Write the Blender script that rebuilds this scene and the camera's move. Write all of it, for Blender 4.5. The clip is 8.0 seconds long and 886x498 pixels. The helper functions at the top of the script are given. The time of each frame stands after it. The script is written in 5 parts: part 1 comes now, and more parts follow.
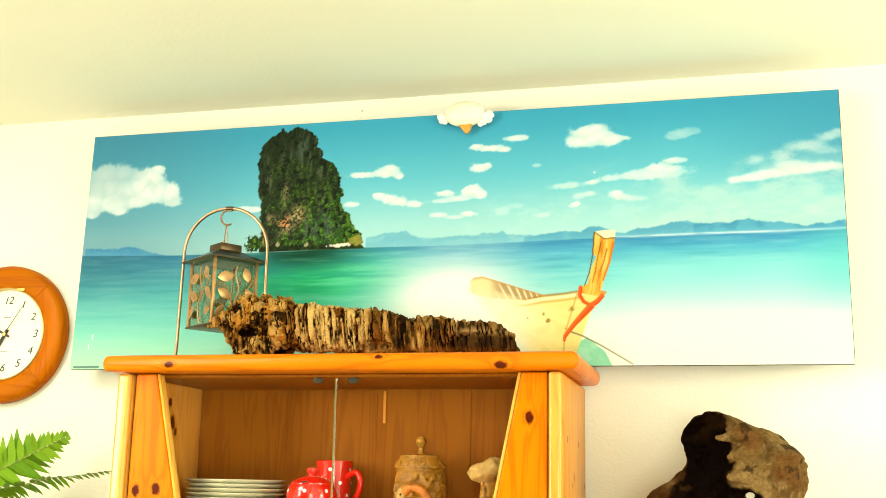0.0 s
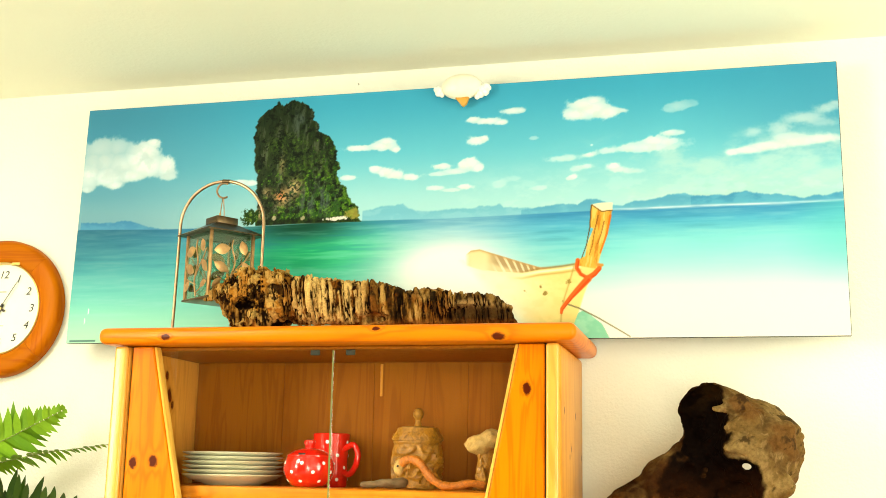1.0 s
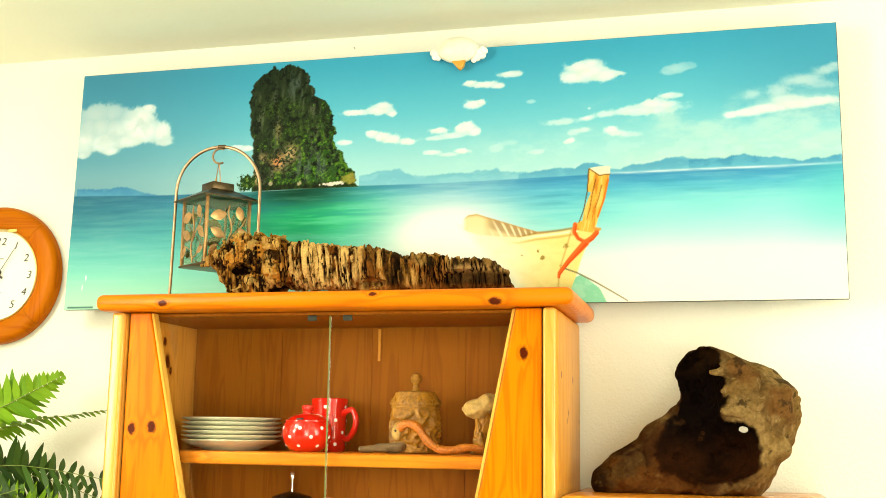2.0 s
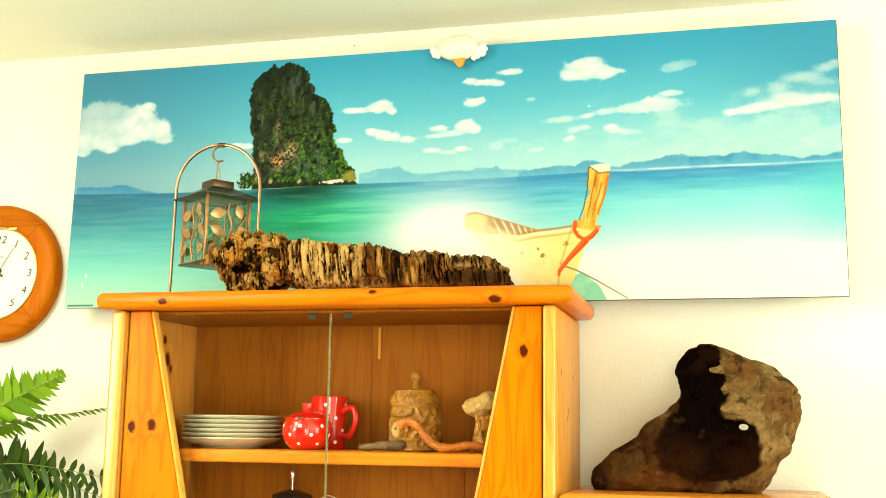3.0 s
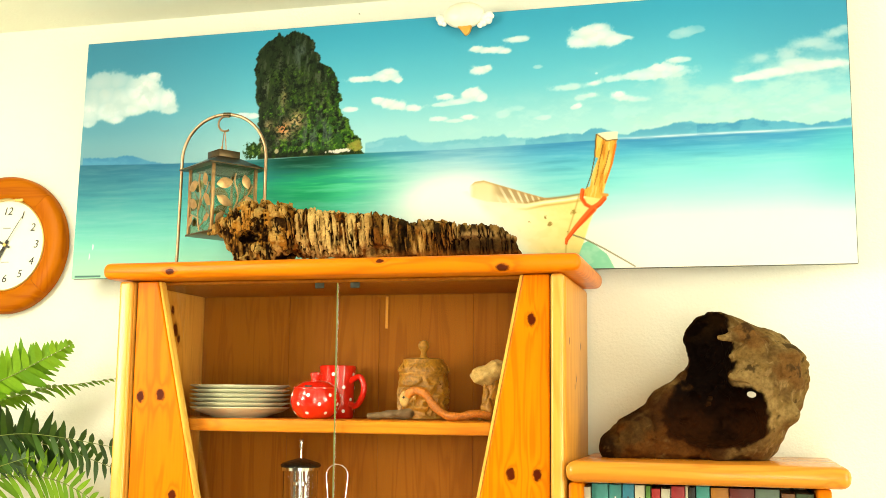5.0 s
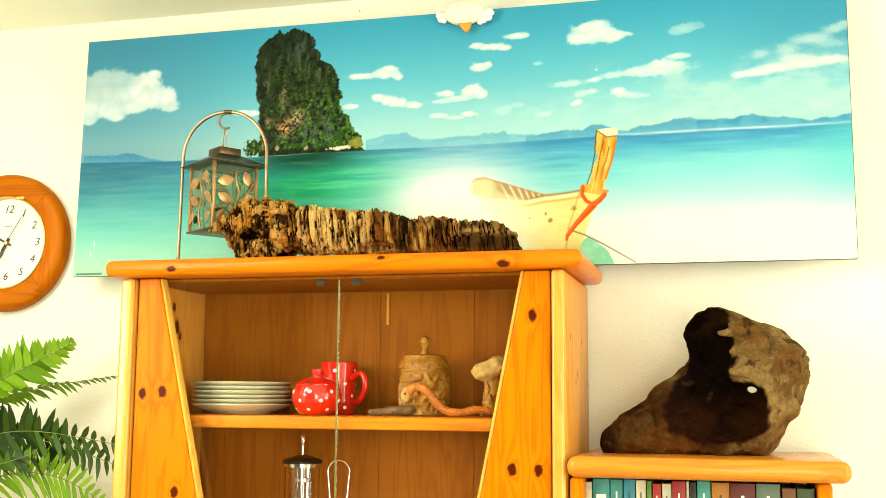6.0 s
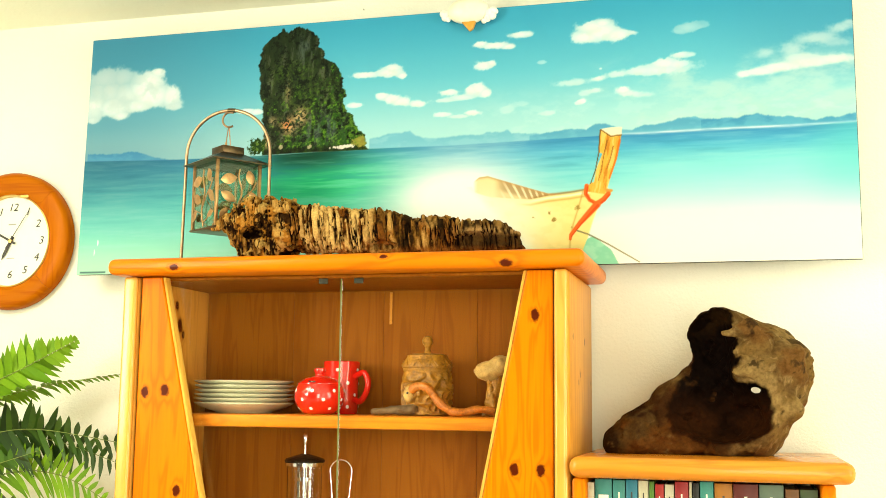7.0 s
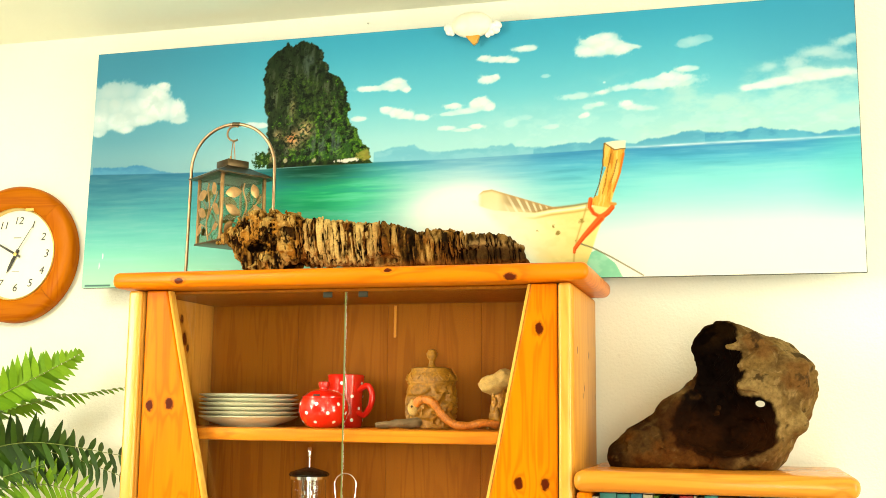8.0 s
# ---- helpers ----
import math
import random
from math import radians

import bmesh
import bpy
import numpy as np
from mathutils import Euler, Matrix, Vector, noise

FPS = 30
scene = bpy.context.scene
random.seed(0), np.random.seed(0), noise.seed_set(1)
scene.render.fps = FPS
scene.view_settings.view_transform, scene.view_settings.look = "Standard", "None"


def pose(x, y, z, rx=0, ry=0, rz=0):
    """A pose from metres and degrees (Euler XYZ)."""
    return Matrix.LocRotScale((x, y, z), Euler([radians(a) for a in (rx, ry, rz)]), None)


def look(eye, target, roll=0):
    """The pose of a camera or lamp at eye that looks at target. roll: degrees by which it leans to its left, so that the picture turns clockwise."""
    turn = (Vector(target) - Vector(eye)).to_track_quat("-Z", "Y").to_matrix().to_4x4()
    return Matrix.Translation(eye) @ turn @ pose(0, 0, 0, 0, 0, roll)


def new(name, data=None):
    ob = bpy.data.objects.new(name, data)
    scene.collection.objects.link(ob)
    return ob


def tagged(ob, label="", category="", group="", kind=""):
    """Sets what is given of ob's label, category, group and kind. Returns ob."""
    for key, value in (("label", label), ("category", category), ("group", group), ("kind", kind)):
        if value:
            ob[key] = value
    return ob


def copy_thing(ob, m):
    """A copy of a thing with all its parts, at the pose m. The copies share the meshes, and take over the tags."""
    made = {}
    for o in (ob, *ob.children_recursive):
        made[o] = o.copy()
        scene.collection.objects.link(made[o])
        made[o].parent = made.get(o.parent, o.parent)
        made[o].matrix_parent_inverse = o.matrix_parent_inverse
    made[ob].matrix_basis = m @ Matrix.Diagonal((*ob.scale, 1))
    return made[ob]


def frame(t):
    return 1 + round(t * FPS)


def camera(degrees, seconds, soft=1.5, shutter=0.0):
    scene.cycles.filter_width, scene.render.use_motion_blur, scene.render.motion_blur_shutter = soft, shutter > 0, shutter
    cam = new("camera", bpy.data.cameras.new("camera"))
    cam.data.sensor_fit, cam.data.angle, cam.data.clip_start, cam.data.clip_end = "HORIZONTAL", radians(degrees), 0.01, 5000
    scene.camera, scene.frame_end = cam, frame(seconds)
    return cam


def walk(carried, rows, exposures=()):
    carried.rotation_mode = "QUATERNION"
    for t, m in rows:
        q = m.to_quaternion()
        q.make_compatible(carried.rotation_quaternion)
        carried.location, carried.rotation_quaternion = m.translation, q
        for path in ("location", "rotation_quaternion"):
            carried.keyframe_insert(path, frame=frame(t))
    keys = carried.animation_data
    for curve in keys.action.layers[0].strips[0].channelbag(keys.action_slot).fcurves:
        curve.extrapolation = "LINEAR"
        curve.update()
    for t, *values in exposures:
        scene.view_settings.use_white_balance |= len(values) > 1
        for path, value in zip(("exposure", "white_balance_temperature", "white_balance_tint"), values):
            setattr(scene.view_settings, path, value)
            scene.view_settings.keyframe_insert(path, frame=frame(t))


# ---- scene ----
cam = camera(43.6, 8.0, 0.8)
PATH = [
    (0, (0.046, -2.248, 1.569), (-0.445, -0.356, 1.991), 1.2),
    (0.5, (0.045, -2.244, 1.561), (-0.442, -0.352, 1.989), 1.0),
    (1, (0.039, -2.242, 1.551), (-0.443, -0.34, 1.942), 1.1),
    (1.5, (0.044, -2.236, 1.554), (-0.441, -0.325, 1.89), 0.9),
    (3, (0.048, -2.233, 1.554), (-0.44, -0.321, 1.877), 0.8),
    (3.5, (0.044, -2.232, 1.554), (-0.444, -0.319, 1.875), 0.8),
    (4, (0.043, -2.228, 1.551), (-0.451, -0.315, 1.857), 0.8),
    (4.5, (0.044, -2.227, 1.552), (-0.454, -0.311, 1.835), 0.7),
    (6, (0.042, -2.234, 1.549), (-0.456, -0.315, 1.815), 0.4),
    (6.5, (0.046, -2.23, 1.549), (-0.458, -0.313, 1.813), 0.7),
    (7, (0.05, -2.226, 1.548), (-0.462, -0.311, 1.814), 0.6),
    (7.5, (0.047, -2.229, 1.549), (-0.465, -0.316, 1.83), 0.7),
    (8, (0.05, -2.23, 1.553), (-0.468, -0.319, 1.838), 0.6),
]
walk(cam, [(t, look(eye, target, roll)) for t, eye, target, roll in PATH])

# ---- world, light, exposure ----
world = bpy.data.worlds.new("sky")
scene.world = world
world.use_nodes = True
sky = world.node_tree.nodes.new("ShaderNodeTexSky")
sky.sky_type = "NISHITA"
sky.sun_disc = False
sky.sun_elevation, sky.sun_rotation = radians(40), radians(200)
world.node_tree.links.new(sky.outputs[0], world.node_tree.nodes["Background"].inputs[0])
world.node_tree.nodes["Background"].inputs[1].default_value = 0.15


def area_light(name, eye, target, sx, sy, watts, colour):
    data = bpy.data.lights.new(name, "AREA")
    data.shape, data.size, data.size_y, data.energy, data.color = "RECTANGLE", sx, sy, watts, colour
    ob = new(name, data)
    ob.matrix_world = look(eye, target)
    return ob


LEFT, RIGHT, BACK, CEIL = -2.45, 2.0, -4.7, 2.420
ROOF_WINDOW = (-2.0, -1.35, -1.75, -1.15)
area_light("window_light_roof", (-1.675, -1.45, CEIL + 0.10), (-1.30, -0.55, 1.2), 0.55, 0.5, 22, (1.0, 0.975, 0.73))
area_light("window_light_left", (LEFT - 0.05, -2.4, 1.95), (0, -2.4, 1.95), 0.9, 0.75, 63, (1.0, 0.975, 0.73))
area_light("window_light_back", (0.7, BACK - 0.05, 1.22), (0.7, 0, 1.22), 1.2, 2.14, 68, (1.0, 0.975, 0.73))
area_light("window_light_right", (RIGHT + 0.05, -1.35, 1.6), (0, -1.35, 1.6), 1.1, 1.4, 52, (1.0, 0.975, 0.73))
scene.view_settings.exposure = 0.0


# ---- materials ----
def nodes_of(name):
    m = bpy.data.materials.new(name)
    m.use_nodes = True
    t = m.node_tree
    return m, t, t.nodes["Principled BSDF"]


def link(t, a, b):
    t.links.new(a, b)


def node(t, kind, **values):
    n = t.nodes.new(kind)
    for k, v in values.items():
        n.inputs[k].default_value = v
    return n


def math_node(t, op, a, b=None, clamp=False):
    n = t.nodes.new("ShaderNodeMath")
    n.operation, n.use_clamp = op, clamp
    for i, v in enumerate((a, b)):
        if v is None:
            continue
        if isinstance(v, (int, float)):
            n.inputs[i].default_value = v
        else:
            link(t, v, n.inputs[i])
    return n.outputs[0]


def ramp(t, fac, stops):
    n = t.nodes.new("ShaderNodeValToRGB")
    e = n.color_ramp.elements
    while len(e) < len(stops):
        e.new(0.5)
    for el, (p, c) in zip(e, stops):
        el.position, el.color = p, (*c, 1)
    if fac is not None:
        link(t, fac, n.inputs[0])
    return n.outputs[0]


def mix(t, fac, a, b, mode="MIX"):
    n = t.nodes.new("ShaderNodeMixRGB")
    n.blend_type = mode
    for i, v in enumerate((fac, a, b)):
        if isinstance(v, tuple):
            n.inputs[i].default_value = (*v, 1)
        elif isinstance(v, (int, float)):
            n.inputs[i].default_value = v
        else:
            link(t, v, n.inputs[i])
    return n.outputs[0]


def coords(t, scale=(1, 1, 1), kind="Object"):
    c = t.nodes.new("ShaderNodeTexCoord")
    m = t.nodes.new("ShaderNodeMapping")
    m.inputs["Scale"].default_value = scale
    link(t, c.outputs[kind], m.inputs[0])
    return m.outputs[0]


def noise_node(t, vec, scale, detail=4, rough=0.55, distort=0.0):
    n = node(t, "ShaderNodeTexNoise", Scale=scale, Detail=detail, Roughness=rough, Distortion=distort)
    link(t, vec, n.inputs["Vector"])
    return n.outputs[0]


def bump(t, bsdf, height, strength, distance):
    b = node(t, "ShaderNodeBump", Strength=strength, Distance=distance)
    link(t, height, b.inputs["Height"])
    link(t, b.outputs[0], bsdf.inputs["Normal"])


def plain(name, colour, rough=0.5, metal=0.0, vary=0.12, scale=40.0, relief=0.0, coat=0.0):
    """A surface of one colour with slight clouding at two scales."""
    m, t, b = nodes_of(name)
    v = coords(t)
    n = math_node(t, "ADD", math_node(t, "MULTIPLY", noise_node(t, v, scale), 0.6), math_node(t, "MULTIPLY", noise_node(t, v, scale * 0.12, 2), 0.4))
    lo, hi = tuple(c * (1 - vary) for c in colour), tuple(min(1, c * (1 + vary)) for c in colour)
    link(t, ramp(t, n, [(0.3, lo), (0.7, hi)]), b.inputs["Base Color"])
    b.inputs["Roughness"].default_value, b.inputs["Metallic"].default_value = rough, metal
    b.inputs["Coat Weight"].default_value = coat
    if relief:
        bump(t, b, n, 1.0, relief)
    return m


def plaster(name, colour, grain=260.0, relief=0.0016):
    m, t, b = nodes_of(name)
    v = coords(t)
    fine, broad = noise_node(t, v, grain, 3, 0.6), noise_node(t, v, 2.2, 3)
    chips = node(t, "ShaderNodeTexVoronoi", Scale=grain * 0.55)
    link(t, v, chips.inputs["Vector"])
    base = mix(t, broad, tuple(c * 0.95 for c in colour), colour)
    link(t, base, b.inputs["Base Color"])
    b.inputs["Roughness"].default_value = 0.9
    h = math_node(t, "ADD", fine, math_node(t, "MULTIPLY", chips.outputs["Distance"], 0.5))
    bump(t, b, h, 0.6, relief)
    return m


PINE_DARK, PINE_MID, PINE_LIGHT = (0.46, 0.075, 0.0004), (0.74, 0.180, 0.0006), (0.82, 0.258, 0.0010)


def pine(name, along="z", knots=(), dim=1.0, gloss=0.30, pale=0.0):
    """Varnished orange pine. along: the direction of the grain. knots: (x, y, z, radius) of dark knots, round which the grain bends."""
    m, t, b = nodes_of(name)
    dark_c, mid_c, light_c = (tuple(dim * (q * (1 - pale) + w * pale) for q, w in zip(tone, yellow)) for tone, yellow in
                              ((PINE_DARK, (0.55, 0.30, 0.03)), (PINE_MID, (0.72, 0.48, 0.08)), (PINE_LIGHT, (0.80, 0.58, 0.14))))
    pos = t.nodes.new("ShaderNodeTexCoord").outputs["Object"]
    stretch = {"x": (1.1, 14, 14), "y": (14, 1.1, 14), "z": (14, 14, 1.1)}[along]
    knot_dark, push = None, None
    for x, y, z, r in knots:
        far = {"x": (0.62, 1, 1), "y": (1, 0.62, 1), "z": (1, 1, 0.72)}[along]
        s = t.nodes.new("ShaderNodeVectorMath")
        s.operation = "SUBTRACT"
        link(t, pos, s.inputs[0])
        s.inputs[1].default_value = (x, y, z)
        k = t.nodes.new("ShaderNodeVectorMath")
        k.operation = "MULTIPLY"
        link(t, s.outputs[0], k.inputs[0])
        k.inputs[1].default_value = tuple(f / r for f in far)
        l = t.nodes.new("ShaderNodeVectorMath")
        l.operation = "LENGTH"
        link(t, k.outputs[0], l.inputs[0])
        d = l.outputs["Value"]
        ragged = math_node(t, "MULTIPLY", math_node(t, "SUBTRACT", noise_node(t, pos, 1.1 / r, 3), 0.5), 0.9)
        near = math_node(t, "SUBTRACT", 1.0, math_node(t, "ADD", d, ragged), True)
        near = math_node(t, "MULTIPLY", near, 3.0, True)
        halo = math_node(t, "DIVIDE", 0.9, math_node(t, "ADD", 0.6, math_node(t, "MULTIPLY", d, d)))
        knot_dark = near if knot_dark is None else math_node(t, "MAXIMUM", knot_dark, near)
        push = halo if push is None else math_node(t, "ADD", push, halo)
    mp = t.nodes.new("ShaderNodeMapping")
    mp.inputs["Scale"].default_value = stretch
    link(t, pos, mp.inputs[0])
    rings = noise_node(t, mp.outputs[0], 1.6, 3, 0.5, 0.8)
    if push is not None:
        rings = math_node(t, "ADD", rings, math_node(t, "MULTIPLY", push, 0.35))
    lines = math_node(t, "SINE", math_node(t, "MULTIPLY", rings, 38.0))
    lines = math_node(t, "ADD", math_node(t, "MULTIPLY", lines, 0.5), 0.5)
    lines = math_node(t, "POWER", lines, 2.2)
    mp2 = t.nodes.new("ShaderNodeMapping")
    mp2.inputs["Scale"].default_value = tuple(q * 9 for q in stretch)
    link(t, pos, mp2.inputs[0])
    fibre = noise_node(t, mp2.outputs[0], 2.0, 4, 0.6)
    broad = noise_node(t, mp.outputs[0], 0.45, 2)
    c = mix(t, broad, mid_c, light_c)
    streak = noise_node(t, mp.outputs[0], 0.9, 2, 0.5, 0.3)
    streak = math_node(t, "MULTIPLY", math_node(t, "SUBTRACT", streak, 0.50, True), 4.0, True)
    c = mix(t, math_node(t, "MULTIPLY", streak, 0.55), c, tuple(0.5 * (p + q) for p, q in zip(dark_c, mid_c)))
    c = mix(t, math_node(t, "MULTIPLY", lines, 0.42), c, dark_c)
    c = mix(t, math_node(t, "MULTIPLY", fibre, 0.25), c, dark_c)
    if knot_dark is not None:
        c = mix(t, math_node(t, "MULTIPLY", math_node(t, "SUBTRACT", push, 0.35, True), 0.8, True), c, tuple(q * dim * 0.8 for q in (0.40, 0.11, 0.006)))
        c = mix(t, knot_dark, c, (0.085, 0.010, 0.001))
    link(t, c, b.inputs["Base Color"])
    b.inputs["Roughness"].default_value = gloss
    b.inputs["Specular IOR Level"].default_value = 0.06
    bump(t, b, math_node(t, "ADD", lines, fibre), 0.12, 0.0005)
    return m


def glass(name, tint=(1, 1, 1), rough=0.0):
    m, t, b = nodes_of(name)
    b.inputs["Base Color"].default_value = (*tint, 1)
    b.inputs["Transmission Weight"].default_value, b.inputs["Roughness"].default_value, b.inputs["IOR"].default_value = 1.0, rough, 1.45
    return m


def painted(name, layer, rough=0.35):
    """Reads its colours from a colour layer of the mesh; for prints and stained wood."""
    m, t, b = nodes_of(name)
    a = t.nodes.new("ShaderNodeVertexColor")
    a.layer_name = layer
    link(t, a.outputs[0], b.inputs["Base Color"])
    b.inputs["Roughness"].default_value = rough
    return m, t, b, a.outputs[0]


WALL = plaster("white_woodchip_plaster", (0.87, 0.86, 0.78))
CEILING = plaster("white_ceiling_paint", (0.89, 0.89, 0.76), 160, 0.0010)
# unseen floor, its tone set for the light it throws on the ceiling
FLOOR = plain("grey_beige_floor", (0.44, 0.43, 0.36), 0.95, 0.0, 0.15, 300.0, 0.002)
GLASS = glass("clear_glass")
GLASS_EDGE = plain("green_glass_edge", (0.16, 0.18, 0.04), 0.3)
DARK = plain("dark_gap", (0.02, 0.012, 0.006), 0.8)


# ---- mesh helpers ----
def part(name, bm, material, parent=None, label=""):
    me = bpy.data.meshes.new(name)
    bmesh.ops.recalc_face_normals(bm, faces=bm.faces)
    bm.to_mesh(me)
    bm.free()
    for m in material if isinstance(material, (list, tuple)) else (material,):
        me.materials.append(m)
    ob = new(name, me)
    ob.parent = parent
    if label:
        ob["label"] = label
    return ob


def smooth(ob, angle=40):
    me = ob.data
    me.polygons.foreach_set("use_smooth", [True] * len(me.polygons))
    me.set_sharp_from_angle(angle=radians(angle))
    return ob


def thing(name, at, label, category, group="", kind=""):
    e = new(name)
    e.empty_display_size = 0.05
    e.location = at
    return tagged(e, label, category, group, kind)


def shift(ob, m):
    """Moves a mesh's points, so that the object itself stays where its thing is."""
    ob.data.transform(m)
    return ob


def box(x0, x1, y0, y1, z0, z1, r=0.0, seg=2, bm=None):
    b = bmesh.new()
    bmesh.ops.create_cube(b, size=1)
    bmesh.ops.transform(b, matrix=Matrix.Translation(((x0 + x1) / 2, (y0 + y1) / 2, (z0 + z1) / 2)) @ Matrix.Diagonal((x1 - x0, y1 - y0, z1 - z0, 1)), verts=b.verts)
    if r:
        bmesh.ops.bevel(b, geom=b.edges, offset=r, segments=seg, profile=0.5, affect="EDGES", clamp_overlap=True)
    if bm is None:
        return b
    me = bpy.data.meshes.new("temp")
    b.to_mesh(me)
    b.free()
    bm.from_mesh(me)
    bpy.data.meshes.remove(me)
    return bm


def prism(points, y0, y1, r=0.0, axis="y", seg=2):
    """A board cut to an outline. points: (x, z) for axis y, (y, z) for axis x."""
    b = bmesh.new()
    def at(p, d):
        return (p[0], d, p[1]) if axis == "y" else (d, p[0], p[1])
    lo, hi = [b.verts.new(at(p, y0)) for p in points], [b.verts.new(at(p, y1)) for p in points]
    b.faces.new(lo), b.faces.new(hi[::-1])
    for i in range(len(points)):
        j = (i + 1) % len(points)
        b.faces.new((lo[i], hi[i], hi[j], lo[j]))
    bmesh.ops.recalc_face_normals(b, faces=b.faces)
    if r:
        bmesh.ops.bevel(b, geom=b.edges, offset=r, segments=seg, profile=0.5, affect="EDGES", clamp_overlap=True)
    return b


def lathe(profile, n=40, centre=(0, 0, 0)):
    """Turns (radius, height) pairs about the upright axis."""
    b = bmesh.new()
    rows = []
    for r, z in profile:
        if r < 1e-6:
            rows.append([b.verts.new((centre[0], centre[1], centre[2] + z))])
        else:
            rows.append([b.verts.new((centre[0] + r * math.cos(2 * math.pi * i / n), centre[1] + r * math.sin(2 * math.pi * i / n), centre[2] + z)) for i in range(n)])
    for p, q in zip(rows, rows[1:]):
        for i in range(n):
            j = (i + 1) % n
            if len(p) == 1 and len(q) == 1:
                continue
            if len(p) == 1:
                b.faces.new((p[0], q[i], q[j]))
            elif len(q) == 1:
                b.faces.new((p[i], p[j], q[0]))
            else:
                b.faces.new((p[i], p[j], q[j], q[i]))
    return b


def tube(points, radius, n=10, bm=None, taper=None):
    """A round rod along a smooth line of points."""
    b = bm or bmesh.new()
    pts = [Vector(p) for p in points]
    rings = []
    side = None
    for i, p in enumerate(pts):
        d = (pts[min(i + 1, len(pts) - 1)] - pts[max(i - 1, 0)]).normalized()
        if side is None:
            side = d.orthogonal().normalized()
        side = (side - d * side.dot(d)).normalized()
        up = d.cross(side)
        r = radius if taper is None else radius * taper(i / (len(pts) - 1))
        rings.append([b.verts.new(p + r * (math.cos(2 * math.pi * k / n) * side + math.sin(2 * math.pi * k / n) * up)) for k in range(n)])
    for p, q in zip(rings, rings[1:]):
        for k in range(n):
            b.faces.new((p[k], p[(k + 1) % n], q[(k + 1) % n], q[k]))
    b.faces.new(rings[0][::-1]), b.faces.new(rings[-1])
    return b


def spline(points, steps=8):
    """Points along a smooth line through the given ones."""
    p = [Vector(q) for q in points]
    p = [2 * p[0] - p[1]] + p + [2 * p[-1] - p[-2]]
    out = []
    for a, b, c, d in zip(p, p[1:], p[2:], p[3:]):
        for i in range(steps):
            s = i / steps
            out.append(0.5 * (2 * b + (c - a) * s + (2 * a - 5 * b + 4 * c - d) * s ** 2 + (3 * b - a - 3 * c + d) * s ** 3))
    return out + [p[-2]]


# ---- the room ----
def slab(name, bm, material, label, category):
    return tagged(part(name, bm, material), label, category, "", "structure")


slab("wall_north", box(LEFT - 0.2, RIGHT + 0.2, 0, 0.2, 0, CEIL), WALL, "white woodchip plaster wall behind the furniture", "wall")
slab("floor", box(LEFT - 0.2, RIGHT + 0.2, BACK - 0.2, 0.3, -0.12, 0), FLOOR, "plain grey beige floor of the living room, unseen, toned to brighten the ceiling", "floor")
ceiling_bm, (RX0, RX1, RY0, RY1) = bmesh.new(), ROOF_WINDOW
for x0, x1, y0, y1 in ((LEFT - 0.2, RX0, BACK - 0.2, 0.3), (RX1, RIGHT + 0.2, BACK - 0.2, 0.3), (RX0, RX1, BACK - 0.2, RY0), (RX0, RX1, RY1, 0.3)):
    box(x0, x1, y0, y1, CEIL, CEIL + 0.15, bm=ceiling_bm)
slab("ceiling", ceiling_bm, CEILING, "plain white painted ceiling with a roof window opening", "ceiling")


def wall_with_window(name, axis, at, out, a0, a1, w0, w1, z0, z1):
    b = bmesh.new()
    lo, hi = min(at, out), max(at, out)
    for u0, u1, v0, v1 in ((a0, w0, 0, CEIL), (w1, a1, 0, CEIL), (w0, w1, 0, z0), (w0, w1, z1, CEIL)):
        if axis == "x":
            box(lo, hi, u0, u1, v0, v1, bm=b)
        else:
            box(u0, u1, lo, hi, v0, v1, bm=b)
    return slab(name, b, WALL, "white plastered wall with a window opening", "wall")


wall_with_window("wall_west", "x", LEFT, LEFT - 0.2, BACK, 0.0, -2.85, -1.95, 1.57, 2.33)
wall_with_window("wall_east", "x", RIGHT, RIGHT + 0.2, BACK, 0.0, -1.9, -0.8, 0.9, 2.3)
wall_with_window("wall_south", "y", BACK, BACK - 0.2, LEFT - 0.2, RIGHT + 0.2, 0.1, 1.3, 0.12, 2.32)

